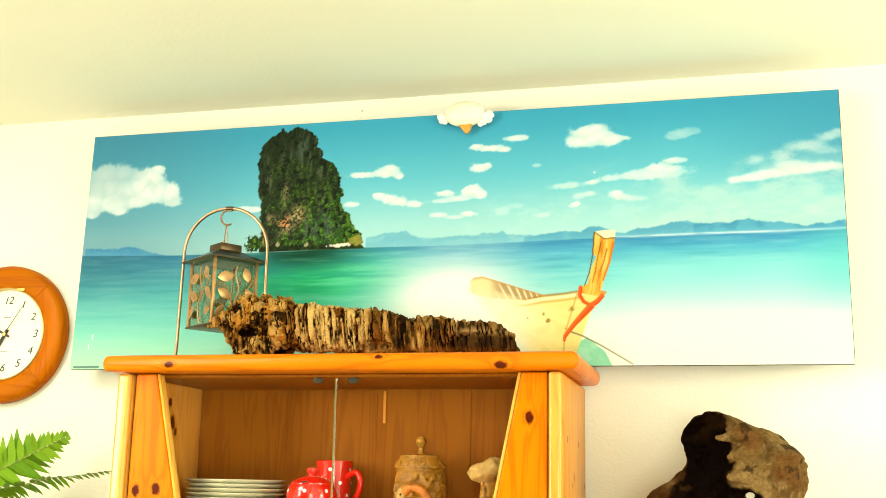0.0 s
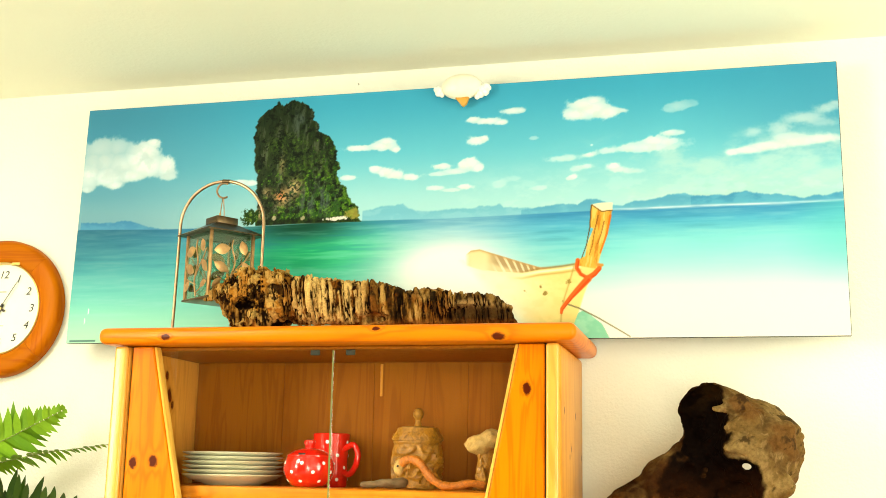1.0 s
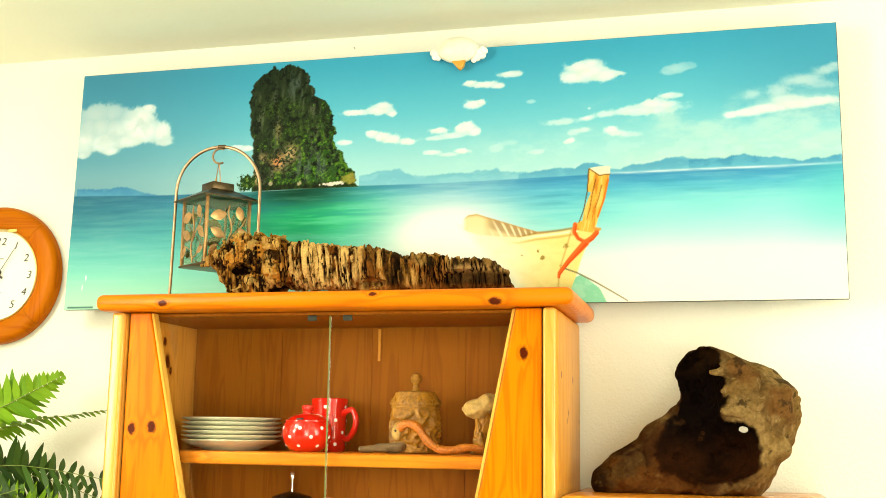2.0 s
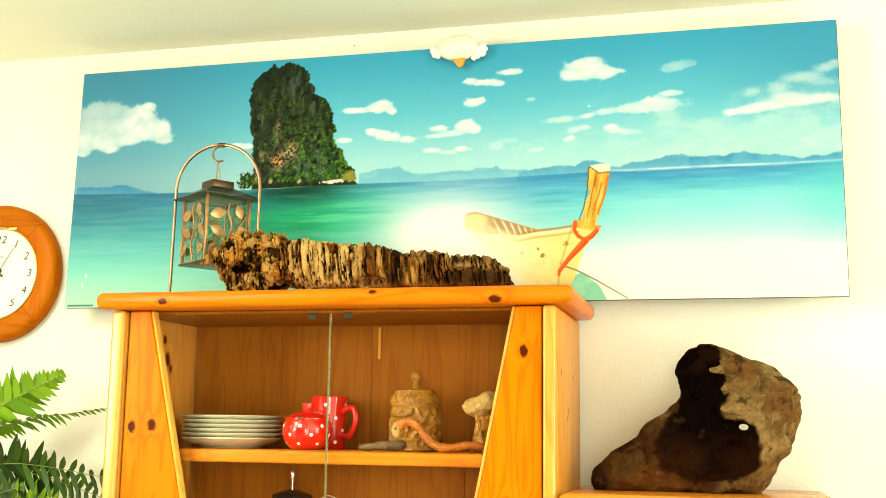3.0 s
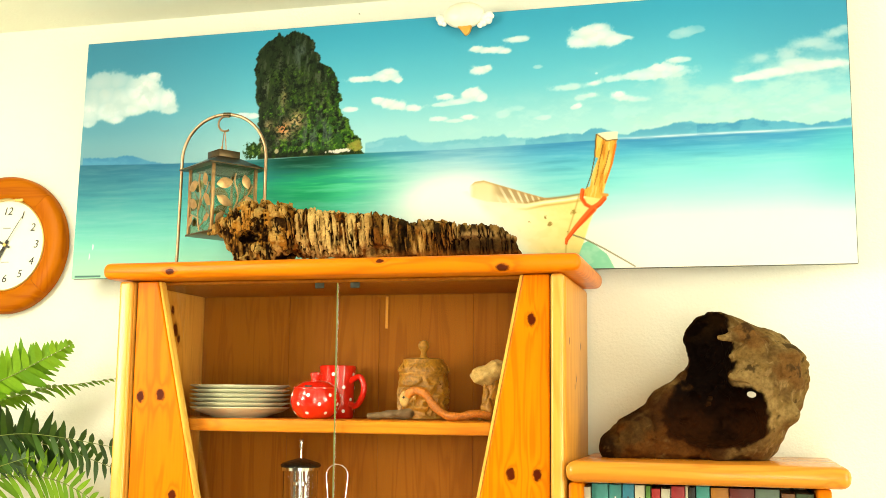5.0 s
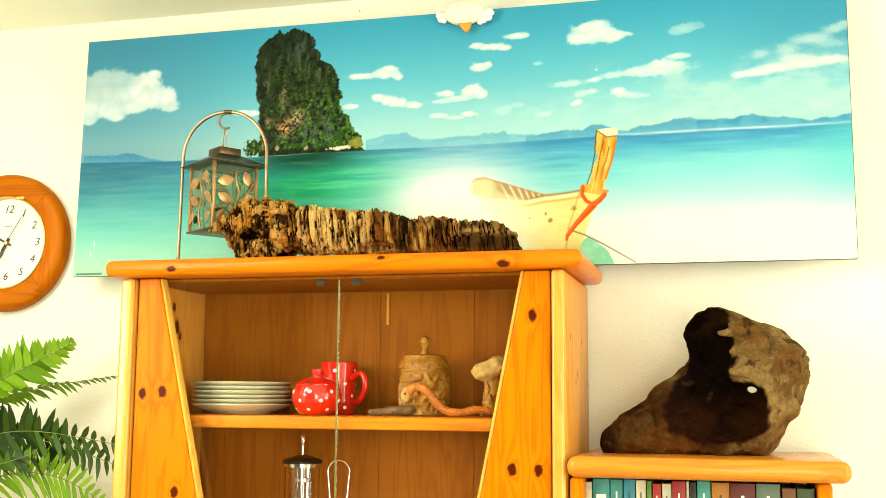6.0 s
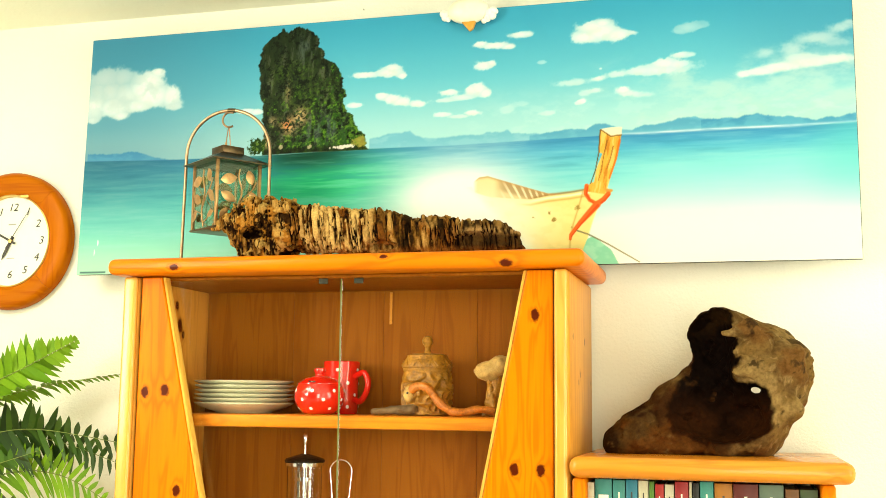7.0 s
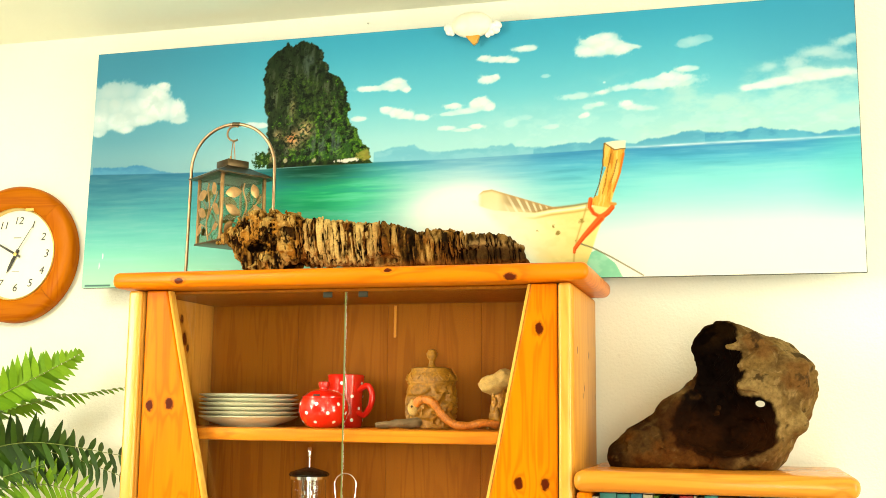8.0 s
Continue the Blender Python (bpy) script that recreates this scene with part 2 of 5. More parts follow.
# ---- curtain along the back wall, mirrored in the glass doors ----
def curtain():
    cloth, t, b = nodes_of("olive_brown_curtain")
    link(t, mix(t, noise_node(t, coords(t, (30, 30, 2)), 3.0), (0.085, 0.042, 0.006), (0.16, 0.085, 0.014)), b.inputs["Base Color"])
    b.inputs["Roughness"].default_value = 0.95
    bm = bmesh.new()
    lo, hi = [], []
    for i in range(241):
        x = LEFT + 0.03 + (-0.30 - LEFT - 0.03) * i / 240
        y = BACK + 0.10 + 0.035 * math.sin(x * 34 + 0.8 * math.sin(x * 5))
        lo.append(bm.verts.new((x, y, 0.01))), hi.append(bm.verts.new((x, y + 0.01 * math.sin(x * 9), 2.385)))
    for i in range(240):
        bm.faces.new((lo[i], lo[i + 1], hi[i + 1], hi[i]))
    # unseen length added on the west wall to darken the doors' reflection
    lo, hi = [], []
    for i in range(161):
        y = BACK + 0.16 + 1.55 * i / 160
        x = LEFT + 0.10 + 0.035 * math.sin(y * 34 + 0.8 * math.sin(y * 5))
        lo.append(bm.verts.new((x, y, 0.01))), hi.append(bm.verts.new((x + 0.01 * math.sin(y * 9), y, 2.385)))
    for i in range(160):
        bm.faces.new((lo[i], lo[i + 1], hi[i + 1], hi[i]))
    ob = smooth(part("curtain", bm, cloth))
    ob.modifiers.new("cloth", "SOLIDIFY").thickness = 0.003
    tagged(ob, "floor-length olive brown curtain in folds on the back wall, with an added length along the west wall", "curtain")
    rail = part("curtain_rail", tube([(LEFT + 0.001, BACK + 0.10, 2.400), (-0.26, BACK + 0.10, 2.400)], 0.013, 12), plain("rail_metal", (0.4, 0.38, 0.33), 0.4, 0.8))
    tagged(rail, "plain metal rail holding the brown curtain", "rail")


curtain()

# ---- pine display cabinet ----
CX0, CX1, CF = -1.097, -0.233, -0.31
TOP0, TOP1 = 1.7745, 1.806
SHELF, LOW_SHELF = 1.513, 1.240
cab = thing("display_cabinet", (-0.666, -0.17, 0), "orange varnished pine display cabinet with glass doors and tapered front boards", "cabinet")
INV = Matrix.Translation((0.666, 0.17, 0))


def cpart(name, bm, material, parent=cab, label=""):
    ob = part(name, bm, material, parent, label)
    return shift(ob, INV)


def in_cab(knots):
    return [(x + 0.666, y + 0.17, z, r) for x, y, z, r in knots]


P_TOP = pine("pine_top_board", "x", in_cab([(-0.977, -0.352, 1.786, 0.0070), (-0.338, -0.350, 1.781, 0.0085), (-0.562, -0.352, 1.798, 0.0055)]))
P_LEFT = pine("pine_left_front", "z", in_cab([(-1.046, -0.315, 1.553, 0.0088), (-1.004, -0.315, 1.556, 0.0098), (-0.972, -0.315, 1.370, 0.009)]))
P_RIGHT = pine("pine_right_front", "z", in_cab([(-0.293, -0.315, 1.693, 0.0088), (-0.330, -0.315, 1.426, 0.0098), (-0.283, -0.315, 1.426, 0.0088), (-0.33, -0.315, 1.15, 0.01)]))
# paler pine for the sides, light on the right face put into the colour
P_SIDE = pine("pine_lit_side", "z", in_cab([(-0.2325, -0.27, 1.658, 0.0055), (-0.2325, -0.12, 1.655, 0.0055), (-0.2325, -0.18, 1.592, 0.005), (-0.2325, -0.20, 1.578, 0.0045), (-0.2325, -0.03, 1.578, 0.0045), (-1.066, -0.150, 1.690, 0.012), (-1.066, -0.135, 1.672, 0.007), (-1.066, -0.165, 1.73, 0.008)]), 0.92, 0.3, 0.42)
# shaded copy of the pine, the cabinet's inner shade put into its colour
P_IN_SHADED = pine("pine_inside_shaded", "z", (), 0.40, 0.5, 0.12)
P_SHELF = pine("pine_shelf", "x", (), 0.80, 0.4, 0.12)
P_EDGE = pine("pine_pale_edge", "z", (), 1.0, 0.3, 0.7)


P_TOP.node_tree.nodes["Principled BSDF"].inputs["Specular IOR Level"].default_value = 0.14


smooth(cpart("top_board", box(-1.121, -0.202, -0.352, -0.012, TOP0, TOP1, 0.0135, 4), P_TOP))
for side_x0, side_x1 in ((CX0, CX0 + 0.031), (CX1 - 0.026, CX1)):
    smooth(cpart("side_panel", box(side_x0, side_x1, CF - 0.006, -0.008, 0.0, TOP0 - 0.001, 0.009, 4), P_SIDE))


# pale strip added along each post, its highlight put into the colour
P_NOSE_LIT = pine("pine_nosing_lit", "z", (), 1.0, 0.22, 0.55)
P_NOSE_LIT.node_tree.nodes["Principled BSDF"].inputs["Specular IOR Level"].default_value = 0.5
for nx0, nx1, gap_x in ((CX0 + 0.002, CX0 + 0.0295, CX0 + 0.0312), (CX1 - 0.0250, CX1 - 0.002, CX1 - 0.0285)):
    smooth(cpart("nosing_highlight", box(nx0, nx1, -0.3285, -0.3165, 0.0, TOP0 - 0.002, 0.0059, 6), P_NOSE_LIT))
    # dark strip laid in the joint to stand for its shadow
    cpart("shadow_gap_strip", box(gap_x, gap_x + 0.0026, -0.3105, -0.296, 1.02, TOP0 - 0.002), DARK)
# thin lining added so the top's underside takes the shaded inside tone
cpart("inner_top", box(CX0 + 0.034, CX1 - 0.030, -0.290, -0.034, TOP0 - 0.007, TOP0 - 0.001, 0.001, 1), P_IN_SHADED)


BOARD_TOP, GLASS_TOP = TOP0 - 0.002, TOP0 - 0.0085


def inner_edge(z, top, slope):
    return top + slope * (BOARD_TOP - z)


for x_out, x_top, slope, mat in ((CX0 + 0.0335, -1.020, 0.2260, P_LEFT), (CX1 - 0.0285, -0.308, -0.1975, P_RIGHT)):
    zb = 1.05
    x_in = inner_edge(zb, x_top, slope)
    s = 1 if slope > 0 else -1
    front = cpart("front_board", prism([(x_out, zb), (x_in, zb), (x_top, BOARD_TOP), (x_out, BOARD_TOP)], -0.315, -0.292, 0.003), mat)
    smooth(cpart("pale_edge", prism([(x_in + s * 0.0002, zb), (x_in + s * 0.0062, zb), (x_top + s * 0.0062, BOARD_TOP), (x_top + s * 0.0002, BOARD_TOP)], -0.3135, -0.294, 0.002), P_EDGE, front))
for bx in range(4):
    w = (CX1 - CX0 - 0.062) / 4
    x0 = CX0 + 0.0325 + bx * w
    cpart("back_board", box(x0 + 0.0002, x0 + w - 0.0002, -0.028, -0.016, 0.75, TOP0 - 0.001, 0.0007, 1), P_IN_SHADED)
for z in (SHELF, LOW_SHELF, 0.75):
    smooth(cpart("shelf", box(CX0 + 0.033, CX1 - 0.028, -0.272, -0.030, z - 0.024, z, 0.005), P_SHELF))
cpart("back_strip", box(-0.6505, -0.6445, -0.0305, -0.0282, 1.698, TOP0 - 0.010, 0.0008), P_SIDE, label="narrow pale strip")
cpart("plinth", box(CX0 + 0.033, CX1 - 0.028, -0.30, -0.28, 0.0, 1.02, 0.002), P_LEFT)
for gx0, gx1 in ((-1.050, -0.6655), (-0.6625, -0.272)):
    g = cpart("glass_door", box(gx0, gx1, -0.287, -0.2835, 1.06, GLASS_TOP), GLASS, label="clear glass door")
    g.visible_shadow = False
    e = cpart("glass_edge", box(gx1 + 0.0002 if gx0 < -1 else gx0 - 0.0016, gx1 + 0.0014 if gx0 < -1 else gx0 - 0.0002, -0.2875, -0.283, 1.06, GLASS_TOP), GLASS_EDGE, g)
    cx = -0.699 if gx0 < -1 else -0.629
    smooth(cpart("door_clip", box(cx - 0.009, cx + 0.009, -0.2905, -0.2875, GLASS_TOP - 0.0095, GLASS_TOP + 0.001, 0.001), plain("dark_metal_clip", (0.02, 0.022, 0.010), 0.6, 0.0), g, "small dark metal clip"))

# ---- low bookcase ----
BX0, BF = -0.2295, -0.322
case = thing("bookcase", (0, -0.17, 0), "low orange pine bookcase with a thick rounded top", "bookcase")
BINV = Matrix.Translation((0, 0.17, 0))


def bpart(name, bm, material, parent=case, label=""):
    return shift(part(name, bm, material, parent, label), BINV)


P_CASE = pine("pine_bookcase_top", "x", [(0.195, -0.17, 1.430, 0.006)], 0.92, 0.22, 0.25)
P_CASE.node_tree.nodes["Principled BSDF"].inputs["Specular IOR Level"].default_value = 0.3
P_CASE_SIDE = pine("pine_bookcase_side", "z")
BT0, BT1 = 1.417, 1.4525
smooth(bpart("top_board", box(-0.2315, 0.224, -0.348, -0.012, BT0, BT1, 0.0155, 4), P_CASE))
for x0, x1 in ((BX0, BX0 + 0.024), (0.172, 0.195)):
    smooth(bpart("side_panel", box(x0, x1, BF, -0.008, 0.0, BT0 - 0.001, 0.006), P_CASE_SIDE))
for z in (1.14, 0.78, 0.42, 0.06):
    bpart("shelf", box(BX0 + 0.026, 0.170, -0.31, -0.012, z, z + 0.022, 0.003), P_CASE_SIDE)


# ---- numeric noise, for the print and for weathered wood ----
TABLE = np.random.RandomState(7).rand(64, 64, 64).astype(np.float32)


def lattice(x, y, z):
    """Smooth noise from 0 to 1 with a grain of one unit."""
    xi, yi, zi = np.floor(x).astype(np.int32), np.floor(y).astype(np.int32), np.floor(z).astype(np.int32)
    fx, fy, fz = x - xi, y - yi, z - zi
    fx, fy, fz = (q * q * (3 - 2 * q) for q in (fx, fy, fz))
    x0, y0, z0, x1, y1, z1 = xi & 63, yi & 63, zi & 63, (xi + 1) & 63, (yi + 1) & 63, (zi + 1) & 63
    a = TABLE[x0, y0, z0] * (1 - fx) + TABLE[x1, y0, z0] * fx
    b = TABLE[x0, y1, z0] * (1 - fx) + TABLE[x1, y1, z0] * fx
    c = TABLE[x0, y0, z1] * (1 - fx) + TABLE[x1, y0, z1] * fx
    d = TABLE[x0, y1, z1] * (1 - fx) + TABLE[x1, y1, z1] * fx
    return (a * (1 - fy) + b * fy) * (1 - fz) + (c * (1 - fy) + d * fy) * fz


def fbm(x, y, z, octaves=4, gain=0.5):
    total, amp, norm = 0, 1.0, 0.0
    for i in range(octaves):
        total = total + amp * lattice(x + 17.3 * i, y + 5.1 * i, z + 9.7 * i)
        norm += amp
        amp *= gain
        x, y, z = x * 2.03, y * 2.03, z * 2.03
    return total / norm


def step(x, a, b):
    q = np.clip((x - a) / (b - a), 0, 1)
    return q * q * (3 - 2 * q)


# ---- panoramic beach print ----
def paint_beach(u, v):
    """The colours of the printed seascape, u from left to right and v from bottom to top, both 0 to 1."""
    ASPECT = 3.045
    ax = u * ASPECT
    zero = 0 * u
    rgb = np.zeros((*u.shape, 3))

    def lay(mask, colour):
        rgb[:] = rgb * (1 - mask[..., None]) + np.asarray(colour, float) / 255 * mask[..., None]

    def blob(cu, cv, ru, rv):
        return np.exp(-(((u - cu) / ru) ** 2 + ((v - cv) / rv) ** 2))

    hz = np.interp(u, [0.004, 0.133, 0.264, 0.412, 0.524, 0.631, 0.734, 0.834, 0.93, 0.998], [0.4746, 0.4637, 0.4619, 0.4691, 0.4655, 0.471, 0.4764, 0.4782, 0.4782, 0.48])
    # sky: deep above, pale towards the horizon
    h = np.clip((v - hz) / (1 - hz), 0, 1)
    rgb[:] = np.array([176, 228, 218]) / 255
    lay(step(h, 0.0, 0.55), (112, 203, 212))
    lay(step(h, 0.30, 1.05), (62, 168, 194))
    lay(step(u, 0.35, 0.0) * 0.55 * step(h, -0.1, 0.3), (84, 158, 184))
    lay(step(u, 0.78, 1.03) * 0.60 * step(h, .15, .6), (62, 146, 174))
    lay((1 - step(h, 0.0, 0.25)) * step(u, 0.3, 0.0) * 0.7, (120, 178, 190))
    # sky darkened towards the left end
    rgb *= (1 - 0.12 * step(u, .40, .02))[..., None]
    # clouds: centre u, v, half width, half height, strength
    heap = [(0.061, 0.747, 0.026, 0.049, 0.8), (0.032, 0.760, 0.020, 0.049, 0.72), (0.081, 0.767, 0.019, 0.044, 0.95), (0.023, 0.827, 0.027, 0.049, 0.62), (0.051, 0.827, 0.019, 0.038, 0.62), (0.014, 0.761, 0.015, 0.051, 0.7), (0.092, 0.803, 0.022, 0.043, 1), (0.104, 0.839, 0.011, 0.020, 1), (0.096, 0.740, 0.027, 0.049, 1),
             (0.074, 0.702, 0.026, 0.029, 0.9), (0.127, 0.734, 0.014, 0.044, 1), (0.131, 0.691, 0.013, 0.024, 0.8), (0.039, 0.698, 0.022, 0.040, 0.95), (0.008, 0.702, 0.016, 0.054, 0.95), (0.008, 0.654, 0.010, 0.022, 0.8),
             (0.050, 0.663, 0.012, 0.022, 0.9)]
    fair = [(0.436, 0.770, 0.018, 0.020, 1), (0.441, 0.787, 0.011, 0.016, 1), (0.402, 0.767, 0.019, 0.013, 1), (0.454, 0.754, 0.007, 0.013, 1), (0.427, 0.678, 0.009, 0.015, 1), (0.441, 0.663, 0.011, 0.018, 1),
             (0.454, 0.649, 0.012, 0.018, 1), (0.475, 0.636, 0.011, 0.014, 1), (0.516, 0.676, 0.013, 0.013, 0.95), (0.545, 0.678, 0.008, 0.020, 1), (0.554, 0.683, 0.010, 0.025, 1), (0.564, 0.663, 0.007, 0.018, 1),
             (0.534, 0.652, 0.015, 0.011, 0.8), (0.512, 0.645, 0.015, 0.009, 0.7), (0.508, 0.589, 0.013, 0.011, 0.8), (0.547, 0.589, 0.011, 0.013, 0.95)]
    small = [(0.531, 0.578, 0.016, 0.009, 0.6), (0.391, 0.647, 0.011, 0.011, 0.9), (0.556, 0.859, 0.009, 0.013, 1), (0.575, 0.849, 0.018, 0.014, 1), (0.593, 0.841, 0.009, 0.011, 1), (0.561, 0.772, 0.012, 0.018, 1),
             (0.571, 0.779, 0.006, 0.013, 1), (0.607, 0.885, 0.014, 0.014, 0.95), (0.617, 0.885, 0.007, 0.011, 0.9), (0.635, 0.770, 0.007, 0.009, 0.45), (0.592, 0.594, 0.010, 0.018, 0.35), (0.642, 0.571, 0.012, 0.011, 0.4),
             (0.610, 0.613, 0.013, 0.011, 0.22), (0.237, 0.649, 0.013, 0.013, 0.9), (0.255, 0.643, 0.011, 0.013, 0.9)]
    east = [(0.708, 0.874, 0.023, 0.036, 1), (0.698, 0.892, 0.018, 0.027, 1), (0.689, 0.856, 0.020, 0.024, 1), (0.728, 0.856, 0.017, 0.027, 1), (0.744, 0.861, 0.009, 0.009, 0.8), (0.710, 0.905, 0.010, 0.016, 1),
             (0.813, 0.865, 0.015, 0.020, 0.5), (0.804, 0.854, 0.010, 0.013, 0.45), (0.830, 0.872, 0.012, 0.016, 0.3), (0.803, 0.763, 0.011, 0.013, 0.85), (0.814, 0.761, 0.008, 0.009, 0.7), (0.784, 0.734, 0.014, 0.020, 0.95),
             (0.799, 0.729, 0.014, 0.018, 0.85), (0.756, 0.712, 0.020, 0.018, 0.8), (0.776, 0.712, 0.026, 0.024, 0.8)]
    east_low = [(0.806, 0.711, 0.022, 0.029, 0.5), (0.729, 0.705, 0.019, 0.016, 0.7), (0.705, 0.692, 0.009, 0.013, 0.9), (0.708, 0.731, 0.002, 0.005, 0.7), (0.670, 0.683, 0.018, 0.014, 0.6), (0.681, 0.685, 0.008, 0.013, 0.6),
             (0.701, 0.649, 0.015, 0.013, 0.65), (0.687, 0.638, 0.008, 0.011, 0.5), (0.735, 0.645, 0.008, 0.016, 1), (0.740, 0.629, 0.014, 0.014, 0.75), (0.759, 0.622, 0.014, 0.011, 0.4), (0.685, 0.609, 0.007, 0.011, 0.9),
             (0.679, 0.603, 0.005, 0.009, 0.7)]
    bank = [(0.876, 0.674, 0.008, 0.014, 0.95), (0.894, 0.681, 0.018, 0.016, 0.95), (0.919, 0.691, 0.023, 0.020, 0.95), (0.951, 0.703, 0.025, 0.020, 0.9), (0.982, 0.709, 0.023, 0.018, 0.9), (0.901, 0.750, 0.011, 0.020, 0.45),
             (0.932, 0.756, 0.019, 0.025, 0.5), (0.958, 0.792, 0.024, 0.024, 0.55), (0.985, 0.823, 0.017, 0.020, 0.55), (0.997, 0.841, 0.008, 0.013, 0.5), (0.942, 0.721, 0.021, 0.018, 0.7), (0.983, 0.770, 0.019, 0.020, 0.35)]
    ragged = fbm(ax * 34, v * 34, zero + 3.1, 5, 0.6) - 0.5
    fine = fbm(ax * 95, v * 95, zero + 8.1, 3, 0.6)
    drift = fbm(ax * 16, v * 40, zero + 5.1, 4, 0.6) - 0.5
    dens, shade = np.zeros_like(u), np.zeros_like(u)
    for group, rough, lo, hi in ((heap, .28, .26, .72), (fair, .34, .20, .58), (small, .32, .22, .62), (east, .38, .26, .74), (east_low, .44, .22, .90), (bank, .30, .16, 1.0)):
        field, under, most = np.zeros_like(u), np.zeros_like(u), np.zeros_like(u)
        for cu, cv, ru, rv, k in group:
            du, dv = (u - cu) / ru, (v - cv) / rv
            dv = np.where(dv < 0, dv * 1.1, dv)
            near = np.exp(-1.05 * (du ** 2 + dv ** 2))
            field = field + near
            most = np.maximum(most, k * near ** .35)
            under = np.maximum(under, np.exp(-(du ** 2 + ((v - cv) / rv + .8) ** 2 * 1.3)))
        field = np.minimum(field, 1.25) + ragged * rough * 2.2 + (fine - .5) * rough + (drift * .7 if group is bank or group is east_low else 0)
        dens = np.maximum(dens, step(field, lo, hi) * most)
        shade = np.maximum(shade, under)
    veil = step(fbm(ax * 7, v * 16, zero + 2.2, 5, .6), .40, .70) * step(u, .64, .78) * step(h, .0, .10) * step(h, .62, .38)
    lay(veil * 0.50, (206, 232, 214))
    lay(step(u, .70, .84) * step(h, .34, .05) * .50, (166, 212, 200))
    lay(step(fbm(ax * 12, v * 24, zero + 6.2, 5, .6), .46, .66) * step(u, .50, .60) * step(h, .45, .1) * 0.28, (206, 240, 226))
    cloud = np.clip(dens, 0, 1)
    lay(cloud * 0.96, (243, 250, 234))
    lay(cloud * shade * step(ragged, .10, -.12) * 0.45, (200, 216, 204))
    lay(cloud * step(u, .075, .03) * step(v, .68, .80) * .42, (196, 208, 194))
    lay(cloud * step(u, .16, .12) * step(fbm(ax * 17, v * 17, zero + 1.7, 4, .6), .48, .62) * .42, (172, 204, 200))
    lay(step(u, 0.8, 1.0) * cloud * 0.35, (200, 214, 200))
    # far hills along the horizon
    crag = .010 * (fbm(ax * 70, zero, zero + 2.0, 4, .65) - .5)
    for line, tone, lit in ((np.interp(u, [0.0036, 0.0209, 0.0387, 0.0554, 0.0745, 0.09, 0.1007, 0.1156, 0.1413], [0.5036, 0.5036, 0.5, 0.5018, 0.5073, 0.4946, 0.48, 0.471, 0.4601], 0, 0), (66, 138, 172), (90, 160, 184)), (np.interp(u, [0.4119, 0.4256, 0.4382, 0.4531, 0.4662, 0.4721, 0.4835, 0.5019, 0.524, 0.5455, 0.5586, 0.5669, 0.5818, 0.5931, 0.5973, 0.617, 0.6277, 0.655], [0.5073, 0.5145, 0.5254, 0.5254, 0.5327, 0.5163, 0.5036, 0.4964, 0.5018, 0.5036, 0.5, 0.5109, 0.5091, 0.5145, 0.5018, 0.4964, 0.4964, 0.49], 0, 0), (118, 192, 204), (146, 210, 214)),
                            (np.interp(u, [0.620, 0.6385, 0.6557, 0.673, 0.6903, 0.7004, 0.7112, 0.7225, 0.7344, 0.7446, 0.7583, 0.7714, 0.7881, 0.8018, 0.8179, 0.831, 0.852], [0.488, 0.4946, 0.5018, 0.5054, 0.5, 0.5181, 0.52, 0.5091, 0.4927, 0.4891, 0.5073, 0.5073, 0.5163, 0.5254, 0.529, 0.5163, 0.513], 0, 0), (88, 168, 192), (118, 194, 206)), (np.interp(u, [0.826, 0.8441, 0.8572, 0.8668, 0.8763, 0.8894, 0.899, 0.9145, 0.927, 0.9425, 0.955, 0.9645, 0.9723, 0.9812, 0.992, 0.9997], [0.5145, 0.5145, 0.5181, 0.5127, 0.5236, 0.5272, 0.52, 0.5109, 0.5127, 0.5018, 0.4927, 0.4982, 0.5036, 0.4964, 0.5091, 0.5091], 0, 0), (70, 152, 184), (104, 188, 204))):
        far = step(line + crag - v, -.004, .004) * step(v - hz, -.004, .002)
        lay(far, tone)
        lay(far * step(fbm(ax * 20, v * 40, zero + 1.3, 4), 0.42, 0.66) * .55, lit)
        lay(far * step(v - hz, .035, .0) * .40, lit)
    # sea: blue at the horizon, turquoise, then green shallows, then glare over white sand
    d = np.clip((hz - v) / hz, 0, 1)
    sea = np.stack([np.interp(d, [0, .10, .3, .55, .8, 1], c) for c in ([58, 80, 98, 120, 150, 178], [142, 176, 204, 218, 228, 234], [184, 202, 204, 200, 194, 190])], -1)
    wet = step(hz - v, -0.002, 0.002)
    rgb[:] = rgb * (1 - wet[..., None]) + sea / 255 * wet[..., None]
    ripple = fbm(ax * 5, v * 70, zero + 4.4, 4, 0.6)
    lay(wet * step(u, .27, .0) * step(v, .22, .45) * 0.50, (58, 150, 168))
    lay(wet * blob(.345, .335, .115, .125) * 0.97, (32, 180, 108))
    lay(wet * blob(.375, .36, .07, .06) * .6 * step(ripple, .35, .6), (72, 212, 140))
    lay(wet * np.exp(-((u - .328) / .075) ** 2) * step(v, .36, .455) * 0.95, (8, 66, 42))
    lay(wet * step(ripple, 0.45, 0.75) * 0.25, (170, 232, 218))
    lay(wet * step(ripple, 0.5, 0.2) * 0.30 * step(d, .75, .1), (34, 120, 150))
    lay(wet * step(u, .62, .80) * step(d, .06, .30) * 0.75, (152, 232, 222))
    lay(wet * step(u, .58, .80) * step(d, .26, .80), (236, 247, 226))
    lay(wet * step(u, .55, .72) * step(d, .60, .95), (255, 250, 222))
    lay(wet * np.clip(1.25 * blob(.530, .26, .085, .15), 0, 1), (255, 254, 236))
